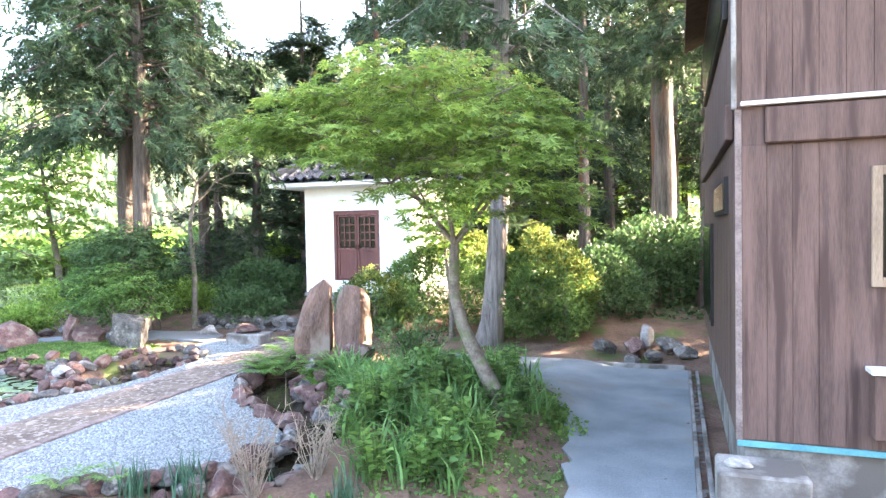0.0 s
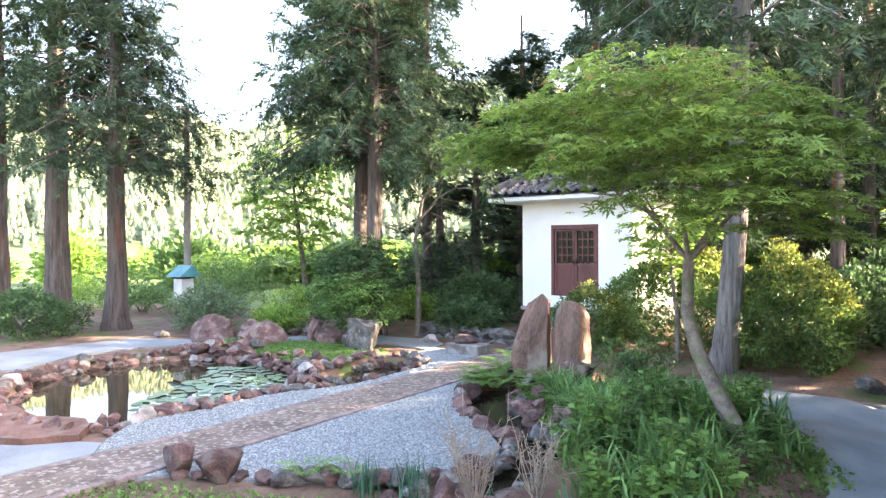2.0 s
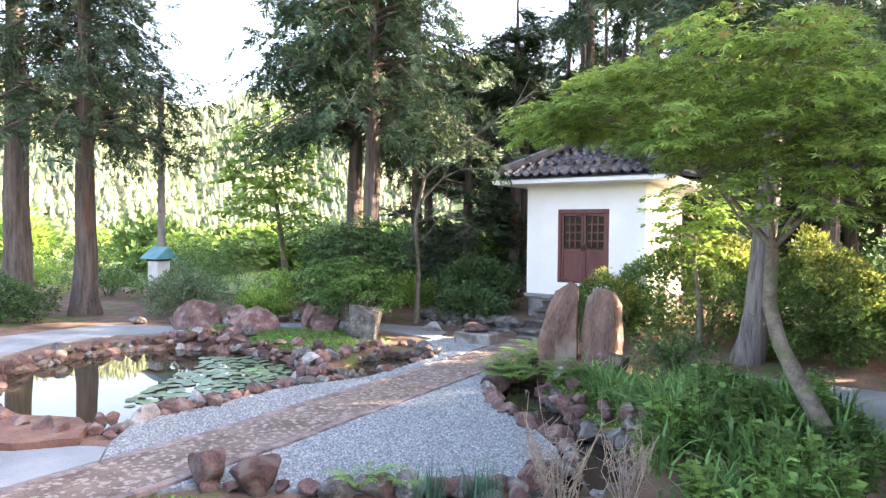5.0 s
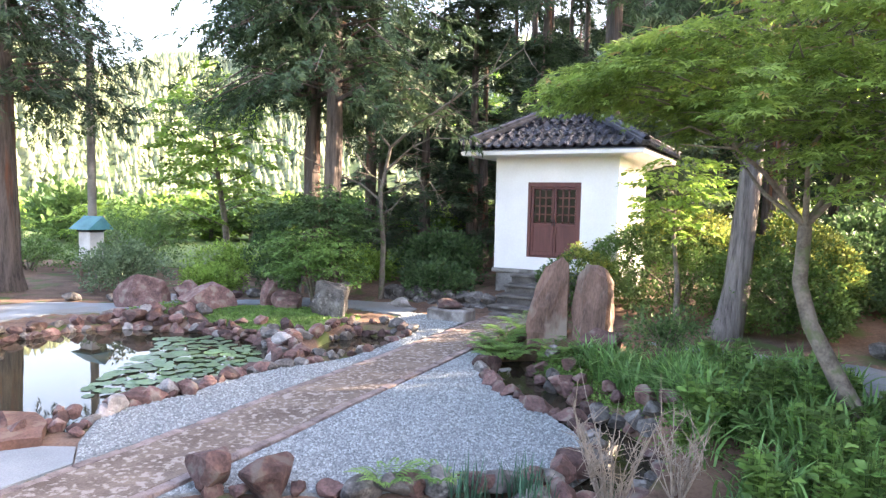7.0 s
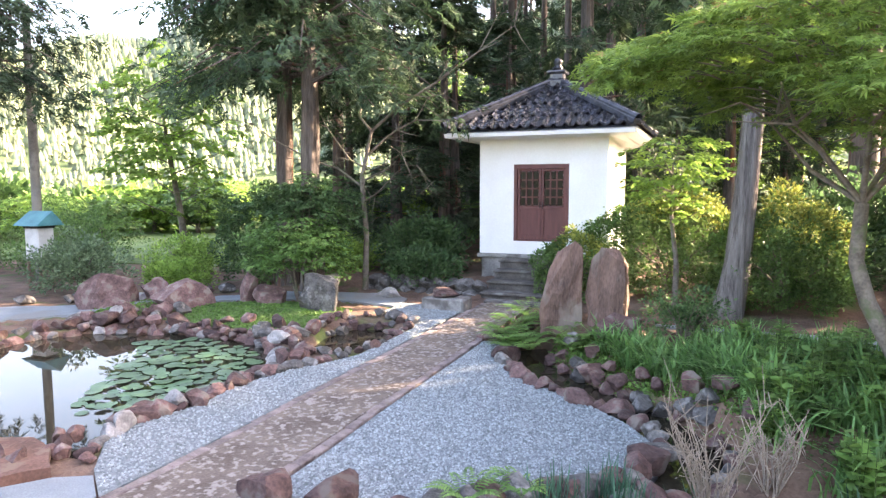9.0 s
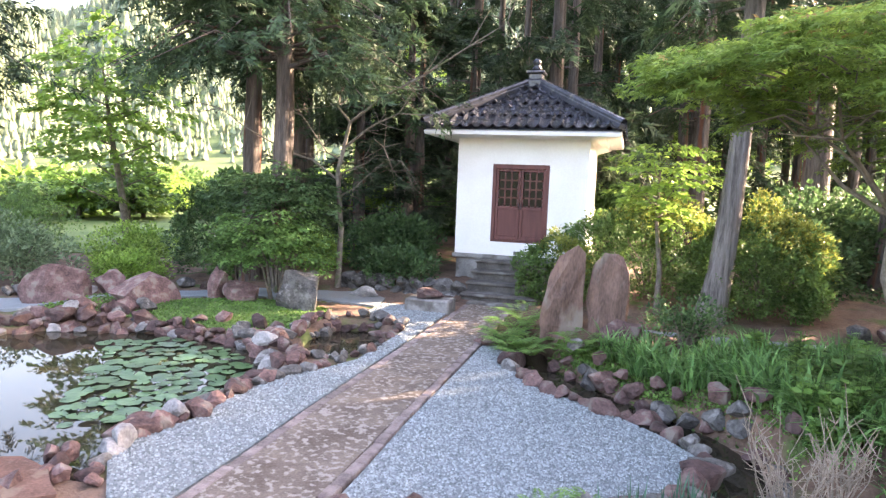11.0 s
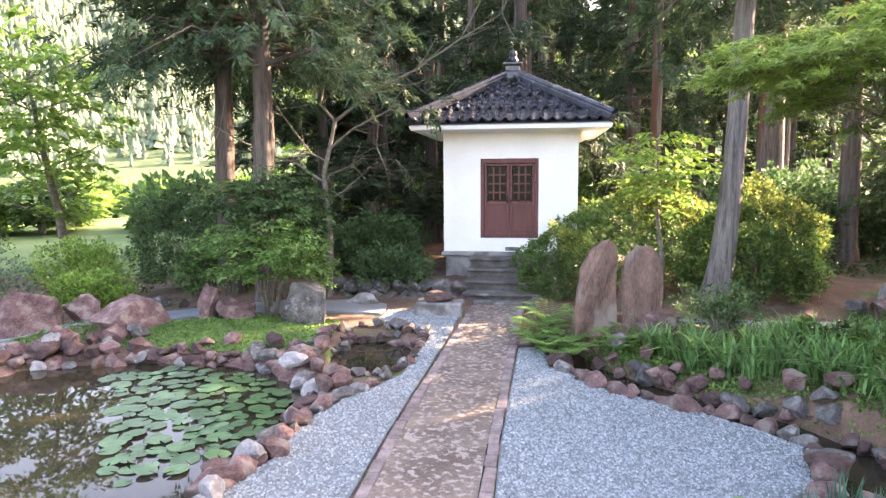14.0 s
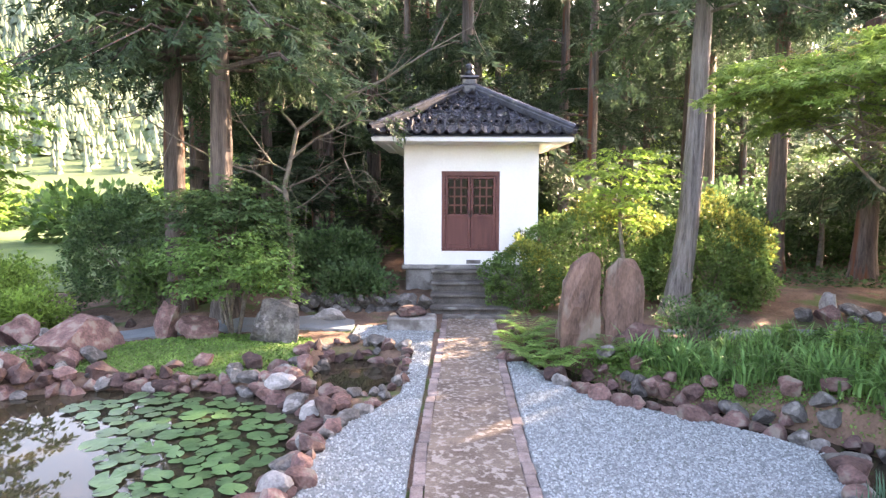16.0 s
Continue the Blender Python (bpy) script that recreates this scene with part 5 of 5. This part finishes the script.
_r2 = random.Random(9)
BED = [(-5.0, 8.6), (-4.0, 8.0), (-3.4, 7.1), (-3.1, 6.0), (-2.7, 5.2), (-1.7, 5.4), (-1.5, 7.2), (-1.9, 8.9), (-3.2, 9.9), (-4.6, 9.5)]
for k, (x, y) in enumerate(scatter(BED, 105, 8)):
    clump(x, y, 26, _r2.uniform(0.4, 0.62), 0.26, 100 + k, M_IRIS, "clump of arching green strap leaves", group="day lily clumps in the bed", arch=0.7, width=0.026)
for k, (x, y) in enumerate(along([(-5.1, 9.0), (-4.5, 8.55), (-3.95, 7.95), (-3.5, 7.3), (-3.25, 6.5), (-3.3, 5.9)], 0.17)):
    clump(x + _r2.uniform(-0.12, 0.15), y + _r2.uniform(-0.1, 0.15), 24, _r2.uniform(0.5, 0.72), 0.24, 1300 + k, M_IRIS, "clump of arching green strap leaves", group="day lily clumps in the bed", arch=0.85, width=0.032)
for k, (x, y) in enumerate(((-2.75, 4.95), (-4.75, 4.65), (-4.4, 4.9), (-3.85, 5.35), (-4.25, 4.75))):
    clump(x, y, 46, 0.42, 0.22, 300 + k, M_BLUEGREEN, "dense tuft of upright blue-green blades", "blade_tuft", 0.014, 0.25, group="blue-green tufts")
for k, (x, y, n, l) in enumerate(((-6.5, 9.1, 20, 0.62), (-6.65, 9.6, 20, 0.66), (-6.45, 10.4, 17, 0.8), (-6.25, 9.35, 18, 0.55), (-5.5, 9.1, 18, 0.55), (-6.6, 10.0, 16, 0.6), (-5.4, 4.4, 10, 0.42), (-5.05, 4.65, 9, 0.36), (-6.0, 9.9, 9, 0.5), (-6.35, 8.75, 18, 0.5), (-6.15, 8.95, 16, 0.5), (-5.55, 8.95, 14, 0.42))):
    fern(x, y, n, l, 320 + k, z=max(gz(x, y), -0.9))


def bare_shrub(x, y, h, seed, n=34):
    r = rng(seed)
    out = []
    for k in range(n):
        a, l = r.uniform(0, 6.28), h * r.uniform(0.5, 1.1)
        e = np.array([0.4 * l * math.cos(a), 0.4 * l * math.sin(a), l])
        m = e * 0.5 + r.standard_normal(3) * 0.05
        out.append(tube([(0.04 * math.cos(a), 0.04 * math.sin(a), -0.03), m, e], [0.006, 0.0045, 0.002], 4))
        for j in range(4):
            s = m + (e - m) * r.random()
            out.append(tube([s, s + r.standard_normal(3) * 0.08 + [0, 0, 0.06]], [0.004, 0.002], 4))
    v, f = join_tubes(out)
    ob = new("bare_shrub", mesh_np("bare_shrub", v, f, M_DRY))
    ob.location = (x, y, gz(x, y))
    return tagged(ob, "leafless pale grey twiggy shrub in the bed", "shrub")


bare_shrub(-3.72, 4.98, 0.82, 5, 40)
bare_shrub(-3.3, 5.4, 0.6, 6, 30)


def leafy_herb(x, y, h, w, seed, leaf=0.075):
    """Upright stems with broad drooping leaves."""
    r = rng(seed)
    O, D, st = [], [], []
    for k in range(9):
        a, s = r.uniform(0, 6.28), r.uniform(0, w)
        st.append(tube([(0.3 * s * math.cos(a), 0.3 * s * math.sin(a), -0.03), (0.7 * s * math.cos(a), 0.7 * s * math.sin(a), h * 0.5), (s * math.cos(a), s * math.sin(a), h)], [0.005, 0.004, 0.002], 4))
        for j in range(9):
            t = 0.25 + 0.75 * j / 9
            b = r.uniform(0, 6.28)
            O.append((s * math.cos(a) * (0.4 + 0.6 * t), s * math.sin(a) * (0.4 + 0.6 * t), h * t * r.uniform(0.8, 1.05)))
            D.append((math.cos(b), math.sin(b), 0.25))
    O, D = np.array(O), np.array(D)
    D /= np.linalg.norm(D, axis=1, keepdims=True)
    sd = np.cross(D, np.array([0, 0, 1.0]) + r.standard_normal((len(D), 3)) * 0.3)
    sd /= np.linalg.norm(sd, axis=1, keepdims=True)
    v, f = place(LEAF_V, LEAF_F, O, np.stack([sd, D, np.cross(sd, D)], 1), leaf * r.uniform(0.7, 1.4, len(O)))
    root = thing("leafy_plant", (x, y, gz(x, y)), "leafy light green perennial growing in the bed", "plant", "leafy perennials in the bed")
    part("crown", mesh_np("crown", v, f, M_FERN if seed % 3 else M_SHRUB), None, root)
    v, f = join_tubes(st)
    tagged(part("stem", mesh_np("stem", v, f, M_SHRUB), None, root), kind="stuff")
    return root


for k, (x, y) in enumerate(scatter([(-3.2, 5.2), (-1.8, 5.4), (-1.5, 7.0), (-2.2, 9.0), (-3.4, 8.6), (-3.4, 6.6)], 52, 18)):
    leafy_herb(x, y, _r2.uniform(0.3, 0.58), 0.15, 800 + k, 0.095)


def bare_tree():
    r = rng(12)
    root = thing("bare_branch_tree", (-10.7, 12.3, gz(-10.7, 12.3)), "slender grey tree with long bare crooked branches", "tree")
    tubes = [tube([(0, 0, -0.1), (0.05, 0, 1.2), (-0.05, 0, 2.4), (0.2, 0, 3.4)], [0.07, 0.06, 0.05, 0.035], 8)]
    for b, e, w in (((0, 0, 2.2), (-2.4, -0.6, 3.6), 0.03), ((0.1, 0, 2.9), (1.6, -0.2, 4.0), 0.03), ((0.2, 0, 3.4), (3.4, -0.3, 5.2), 0.035), ((0, 0, 2.3), (1.1, -0.4, 2.9), 0.022), ((1.1, -0.4, 2.9), (1.7, -0.5, 2.2), 0.014), ((0, 0, 1.9), (0.9, -0.3, 2.5), 0.02), ((0.2, 0, 3.4), (-0.6, 0.2, 4.8), 0.03), ((0.1, 0, 2.6), (-1.0, -0.3, 3.6), 0.022)):
        b, e = np.array(b, float), np.array(e, float)
        pts = [b + (e - b) * t + (r.standard_normal(3) * 0.1 if 0 < t < 1 else 0) for t in (0, 0.25, 0.5, 0.75, 1)]
        tubes.append(tube(pts, [w, w * 0.8, w * 0.65, w * 0.45, w * 0.2], 5))
        for p in pts[1:]:
            for j in range(3):
                d = r.standard_normal(3) * 0.3 + (e - b) * 0.12
                tubes.append(tube([p, p + d * 0.5 + r.standard_normal(3) * 0.03, p + d], [w * 0.35, w * 0.25, w * 0.12], 4))
    v, f = join_tubes(tubes)
    part("trunk", mesh_np("trunk", v, f, M_TWIG, True), None, root)


bare_tree()

# ---- the wood behind ----
_w = random.Random(44)
PROTO = [cedar(-14 + 4 * k, 33 + k, 17 + k, 0.5 - 0.04 * k, 2.6 + 0.9 * k, 2.8, 60 + k, 480, "tall cedar of the dark wood, also added unseen for shade", leaf=M_CEDARD, z=-0.4, size=0.78) for k in range(4)]
placed = [(-12.87, 12.52), (-11.8, 11.95), (-3.2, 12.9), (-0.37, 19.1)]
for k in range(900):
    x, y = _w.uniform(-24, 15), _w.uniform(16.5, 40)
    if x < -15 and x < -11 - 0.12 * y and y < 40:
        continue
    if -9.5 < x < -5 and y < 18.5 or (x > -6 and 0.809 * y - 0.588 * x < 18.4):
        continue
    if any(math.hypot(x - a, y - b) < 2.6 for a, b in placed):
        continue
    placed.append((x, y))
    if len(placed) > 60:
        break
    low = 0.5 if 28 < math.degrees(math.atan2(-x, y)) < 35 else 1.0
    copy_thing(PROTO[k % 4], pose(x, y, gz(x, y) - 0.05, 0, 0, _w.uniform(0, 360)) @ Matrix.Diagonal((1, 1, low, 1)))
for x, y in ((-14.2, 17.6), (-12.4, 17.2), (-13.6, 20.6), (-11.0, 18.4), (-9.9, 20.4)):
    copy_thing(PROTO[0], pose(x, y, gz(x, y) - 0.05, 0, 0, _w.uniform(0, 360)) @ Matrix.Diagonal((0.85, 0.85, 0.42, 1)))
# tall bare-trunked cedars behind the house
TALL = cedar(2.35, 15.8, 19, 0.5, 6.4, 3.0, 80, 1500, "tall cedar with a high crown behind the house", leaf=M_CEDARD)
# Unseen cedars added behind the house to keep sun off the gravel.
for x, y in ((2.0, 13.7), (2.9, 15.0), (3.7, 14.1), (6.2, 13.9), (8.6, 14.2), (11.0, 14.4)):
    copy_thing(PROTO[0], pose(x, y, gz(x, y) - 0.05, 0, 0, _w.uniform(0, 360)) @ Matrix.Diagonal((0.75, 0.75, 1, 1)))
for x, y in ((0.75, 17.0),):
    copy_thing(TALL, pose(x, y, gz(x, y) - 0.05, 0, 0, _w.uniform(0, 360)))
for k in range(9):
    x, y = -20 + 3 * k + _w.uniform(-1, 1), _w.uniform(34, 47)
    small_tree(x, y, _w.uniform(7, 13), _w.uniform(2.2, 3.2), 0.5, 2600, 0.36, M_BRIGHT, "sunlit broadleaf tree behind the wood", 760 + k, 0.25)
for k in range(46):
    x, y = _w.uniform(-17, 13), _w.uniform(18.5, 33)
    if x > -5.5 and y < 20:
        continue
    # Right of x -5 a darker leaf colour stands in for the wood's shade.
    bush(x, y, _w.uniform(1.0, 2.2), _w.uniform(0.8, 1.5), _w.uniform(0.5, 1.9), -0.4, 500 + k, 2000, 0.19, M_SHRUBD if x > -5 else M_SHRUB if k % 3 else M_BRIGHT, "undergrowth shrub on the floor of the wood", "undergrowth", shell=0.8, stems=4, group="undergrowth of the wood")
for k in range(10):
    x, y = _w.uniform(-48, -24), _w.uniform(20, 38)
    small_tree(x, y, _w.uniform(1.6, 3.2), _w.uniform(1.2, 2.0), 0.3, 2200, 0.26, M_BRIGHT if k % 2 else M_SHRUB, "leafy broadleaf tree beyond the lawn", 700 + k, 0.2)


for k in range(16):
    az, d = radians(20 + 3.4 * k + _w.uniform(-2, 2)), _w.uniform(34, 60)
    x, y = -5 - d * math.sin(az), d * math.cos(az)
    bush(x, y, _w.uniform(2.2, 3.6), _w.uniform(1.6, 2.6), gz(x, y) + _w.uniform(1.6, 3.4), gz(x, y), 900 + k, 1900, 0.42, M_SHRUB if k % 2 else M_BRIGHT, "broad sunlit shrub beyond the lawn", "field_shrub", shell=0.8, stems=3, group="shrubs beyond the lawn")


# ---- far woods on the valley side ----
def far_woods():
    r = rng(90)
    n = 19000
    az = np.radians(r.uniform(-40, 100, n))
    d = 190 + 340 * r.random(n) ** 0.8
    x, y = -5 - d * np.sin(az), d * np.cos(az)
    z = ground_z(x, y)
    reach = d
    tv, tf = [], []
    for z0, z1, w in ((0.0, 0.45, 0.21), (0.28, 0.75, 0.155), (0.58, 1.02, 0.1)):
        i = len(tv)
        for k in range(7):
            q = w * (1.0 + 0.3 * math.sin(k * 2.6 + z0 * 9))
            tv.append((q * math.cos(k * 0.8976), q * math.sin(k * 0.8976), z0 + 0.06 * math.sin(k * 4.1)))
        tv.append((0.02 * math.sin(z0 * 20), 0, z1))
        tf += [(i + k, i + (k + 1) % 7, i + 7) for k in range(7)]
    tv, tf = np.array(tv), np.array(tf)
    s = reach * r.uniform(0.022, 0.036, n)
    th = r.uniform(0, 6.28, n)
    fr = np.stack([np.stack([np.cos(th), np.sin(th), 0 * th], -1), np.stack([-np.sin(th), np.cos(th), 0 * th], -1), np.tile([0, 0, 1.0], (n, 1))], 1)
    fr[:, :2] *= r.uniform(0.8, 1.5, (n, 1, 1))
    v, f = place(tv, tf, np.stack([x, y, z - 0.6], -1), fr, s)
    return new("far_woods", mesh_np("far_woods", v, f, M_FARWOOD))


tagged(far_woods(), "distant sunlit conifer forest covering the valley side, paled for haze", "forest", kind="stuff")

# ---- roofed box and pole by the lane ----
pole = new("utility_pole", mesh_np("utility_pole", *[np.array(a) for a in tube([(0, 0, -0.2), (0, 0, 3), (0, 0, 7)], [0.12, 0.11, 0.09], 12)], M_GREYCONC, True))
pole.location = (-19.85, 11.5, -0.95)
tagged(pole, "grey concrete utility pole behind the roofed box", "pole")
hut = empty("roofed_box", (-18.7, 10.7, -0.95))
tagged(hut, "small white box on posts with a teal metal roof", "box")
part("body", box(-0.36, 0.36, -0.3, 0.3, 0.75, 1.55, 0.02), M_METAL, hut)
for sx in (-0.3, 0.3):
    for sy in (-0.25, 0.25):
        part("leg", box(sx - 0.04, sx + 0.04, sy - 0.04, sy + 0.04, -0.05, 0.75, 0.006), M_WOOD, hut)
part("eave_board", box(-0.4, 0.4, -0.34, 0.34, 1.55, 1.65, 0.01), M_DARK, hut)
hr = bmesh.new()
vs = [hr.verts.new(p) for p in ((-0.62, -0.55, 1.62), (0.62, -0.55, 1.62), (0.62, 0.55, 1.62), (-0.62, 0.55, 1.62), (-0.6, 0.1, 1.98), (0.6, 0.1, 1.98))]
for q in ((0, 1, 5, 4), (2, 3, 4, 5), (1, 2, 5), (3, 0, 4), (3, 2, 1, 0)):
    hr.faces.new([vs[i] for i in q])
part("roof", hr, M_TEAL, hut, "teal painted metal roof")
hut.scale = (0.66, 0.66, 0.95)


# ---- lily pads ----
def pad_mesh(seed):
    r = rng(seed)
    n = 18
    v, f = [(0, 0, 0.0)], []
    for k in range(n):
        a = radians(8 + 344 * k / (n - 1))
        rr = 1 + 0.05 * r.standard_normal()
        v.append((rr * math.cos(a), rr * math.sin(a), 0.03 + 0.05 * r.random()))
    m = len(v)
    v += [(x, y, z - 0.04) for x, y, z in v]
    for k in range(1, n):
        f += [(0, k, k + 1), (m, m + k + 1, m + k), (k, m + k, m + k + 1, k + 1)]
    return mesh_from("lily_pad", v, f, M_PAD)


PADS = [pad_mesh(k) for k in range(4)]
LILY = [(-12.3, 7.7), (-11.6, 7.0), (-10.95, 6.0), (-10.5, 5.2), (-10.1, 4.9), (-9.6, 5.5), (-9.42, 6.2), (-9.5, 7.2), (-10.2, 7.95), (-11.5, 8.2)]
done = []
for x, y in scatter(LILY, 4000, 15):
    s = _r2.uniform(0.07, 0.155)
    if any(math.hypot(x - a, y - b) < 0.84 * (s + c) for a, b, c in done):
        continue
    done.append((x, y, s))
    if len(done) > 290:
        break
    ob = new("lily_pad", PADS[len(done) % 4])
    ob.matrix_basis = pose(x, y, -1.014 + 0.006 * (len(done) % 5), _r2.uniform(-4, 4), _r2.uniform(-4, 4), _r2.uniform(0, 360)) @ Matrix.Diagonal((s, s, s * 0.6, 1))
    tagged(ob, "round green lily pad floating on the pond", "lily pad", "lily pads on the pond")


# ---- loose cover ----
def pebbles(name, poly, n, seed, label):
    r = rng(seed)
    p = scatter(poly, n, seed, 0.02)
    v0 = np.array([(1, 0, 0), (0, 1, 0), (-1, 0, 0), (0, -1, 0), (0, 0, 1), (0.5, 0.5, 0.6), (-0.5, -0.4, 0.7)])
    f0 = np.array([(0, 1, 5), (1, 4, 5), (0, 5, 4), (1, 2, 4), (2, 6, 4), (2, 3, 6), (3, 4, 6), (3, 0, 4)])
    o = np.stack([p[:, 0], p[:, 1], ground_z(p[:, 0], p[:, 1]) + 0.03], -1)
    v, f = place(v0, f0, o, rot_frames(r, len(o), np.tile([0, 0, 2.0], (len(o), 1)), 0.6), r.uniform(0.009, 0.0175, len(o)))
    return tagged(new(name, mesh_np(name, v, f, M_PEBBLE)), label, "gravel", kind="stuff")


pebbles("gravel", GRAVEL_R, 26000, 3, "loose pale blue-grey crushed stone")
pebbles("gravel", GRAVEL_L, 9000, 4, "loose pale blue-grey crushed stone")


def ground_cover(name, poly, n, seed, material, size, label, up=0.8):
    r = rng(seed)
    p = scatter(poly, n, seed)
    o = np.stack([p[:, 0], p[:, 1], ground_z(p[:, 0], p[:, 1])], -1)
    fr = rot_frames(r, len(o), np.tile([0, 0, up], (len(o), 1)), 0.6)
    v, f = place(LEAF_V, LEAF_F, o, fr, size * r.uniform(0.5, 1.4, len(o)))
    v[:, 2] += 0.02
    return tagged(new(name, mesh_np(name, v, f, material)), label, "ground cover", kind="stuff")


ground_cover("ground_cover", ISLAND, 20000, 5, M_GRASS, 0.034, "low bright green ground cover on the bank")
ground_cover("ground_cover", [(-6.3, 8.9), (-5.6, 8.6), (-4.9, 8.4), (-4.6, 9.0), (-5.4, 9.3), (-6.2, 9.4)], 3000, 6, M_GRASS, 0.05, "moss and small leaves beside the channel")
_bank = [(x + 0.24, y + 0.2) for x, y in STREAM[1:]] + [(x + 0.75, y + 0.62) for x, y in STREAM[:0:-1]]
ground_cover("ground_cover", _bank, 5000, 13, M_GRASS, 0.045, "small leaves and moss on the bank of the channel", up=0.5)
ground_cover("ground_cover", BED, 5000, 7, M_SHRUB, 0.05, "low leafy weeds between the strap leaves")
# Grass in the dark shrub colour, which carries the shade under the trees.
ground_cover("grass", [(-4, 15), (6, 13.9), (9, 22), (-6, 24)], 9000, 8, M_SHRUBD, 0.12, "thin grass on the floor of the wood, darkened for its shade")

ground_cover("weeds", [(-3.6, 4.9), (-2.6, 4.2), (-1.1, 4.6), (-1.0, 6.2), (-1.5, 8.9), (-2.4, 9.4), (-1.7, 7.0), (-2.2, 5.4)], 1500, 9, M_GRASS, 0.06, "scattered weeds on bare soil beside the yard")
ground_cover("weeds", [(-1.75, 7.9), (-1.3, 7.2), (-0.95, 7.4), (-1.1, 7.9), (-1.6, 8.5)], 900, 10, M_GRASS, 0.07, "tuft of bright weeds at the edge of the yard", up=0.2)
ground_cover("weeds", [(-8.0, 2.4), (-5.2, 2.6), (-3.4, 4.4), (-4.6, 4.4), (-6.6, 3.5), (-7.0, 3.2)], 2500, 11, M_GRASS, 0.05, "weeds along the stones of the gravel bed", up=0.4)
ground_cover("weeds", [(-14.5, 8.4), (-12.9, 8.7), (-12.9, 10.2), (-15.0, 9.9)], 2500, 12, M_GRASS, 0.05, "moss and weeds between the boulders")

# ---- pieces: boards, kerb bricks and roof tiles ----
BOARD = {}
for k in range(30):
    for z0, z1 in ((HZ0 + 0.02, 2.11), (2.46, 3.3), (3.51, 4.55)):
        key = (z0, 0)
        if key not in BOARD:
            BOARD[key] = bm_mesh("board", box(-0.0897, 0.0897, -0.012, -0.001, z0, z1, 0.004), M_SIDING)
        x = HX + 0.12 + 0.181 * k
        if WIN[0] - 0.14 < x < WIN[1] + 0.14 and z0 < 1:
            continue
        ob = new("board", BOARD[key])
        ob.parent = house_wall
        ob.matrix_basis = pose(x, HY0, 0)
for k in range(20):
    for z0, z1 in ((HZ0 + 0.02, 2.18), (2.52, 3.3)):
        key = (z0, z1, 1)
        if key not in BOARD:
            BOARD[key] = bm_mesh("board", box(-0.012, -0.001, -0.155, 0.155, z0, z1, 0.004), M_SIDING)
        ob = new("board", BOARD[key])
        ob.parent = house_wall
        ob.matrix_basis = pose(HX, HY0 + 0.18 + 0.32 * k, 0)
for m in ROOF_TILES:
    ob = new("tile", TILE)
    ob.parent = roof
    ob.matrix_basis = m
BRICK = bm_mesh("brick", box(-0.055, 0.055, -0.11, 0.11, -0.1, 0.05, 0.008), M_KERB)
for side, xa, xb, xc in (("l", -8.01, -8.01, -7.77), ("r", -7.04, -7.04, -6.93)):
    y = 2.2
    while y < 11.7:
        x = np.interp(y, [1.6, 6, 11.75], [xa, xb, xc])
        ob = new("brick", BRICK)
        ob.parent = path
        ob.matrix_basis = pose(x + _r2.uniform(-0.008, 0.008), y, gz(x, y) + _r2.uniform(-0.006, 0.006), 0, 0, _r2.uniform(-2, 2))
        y += 0.225
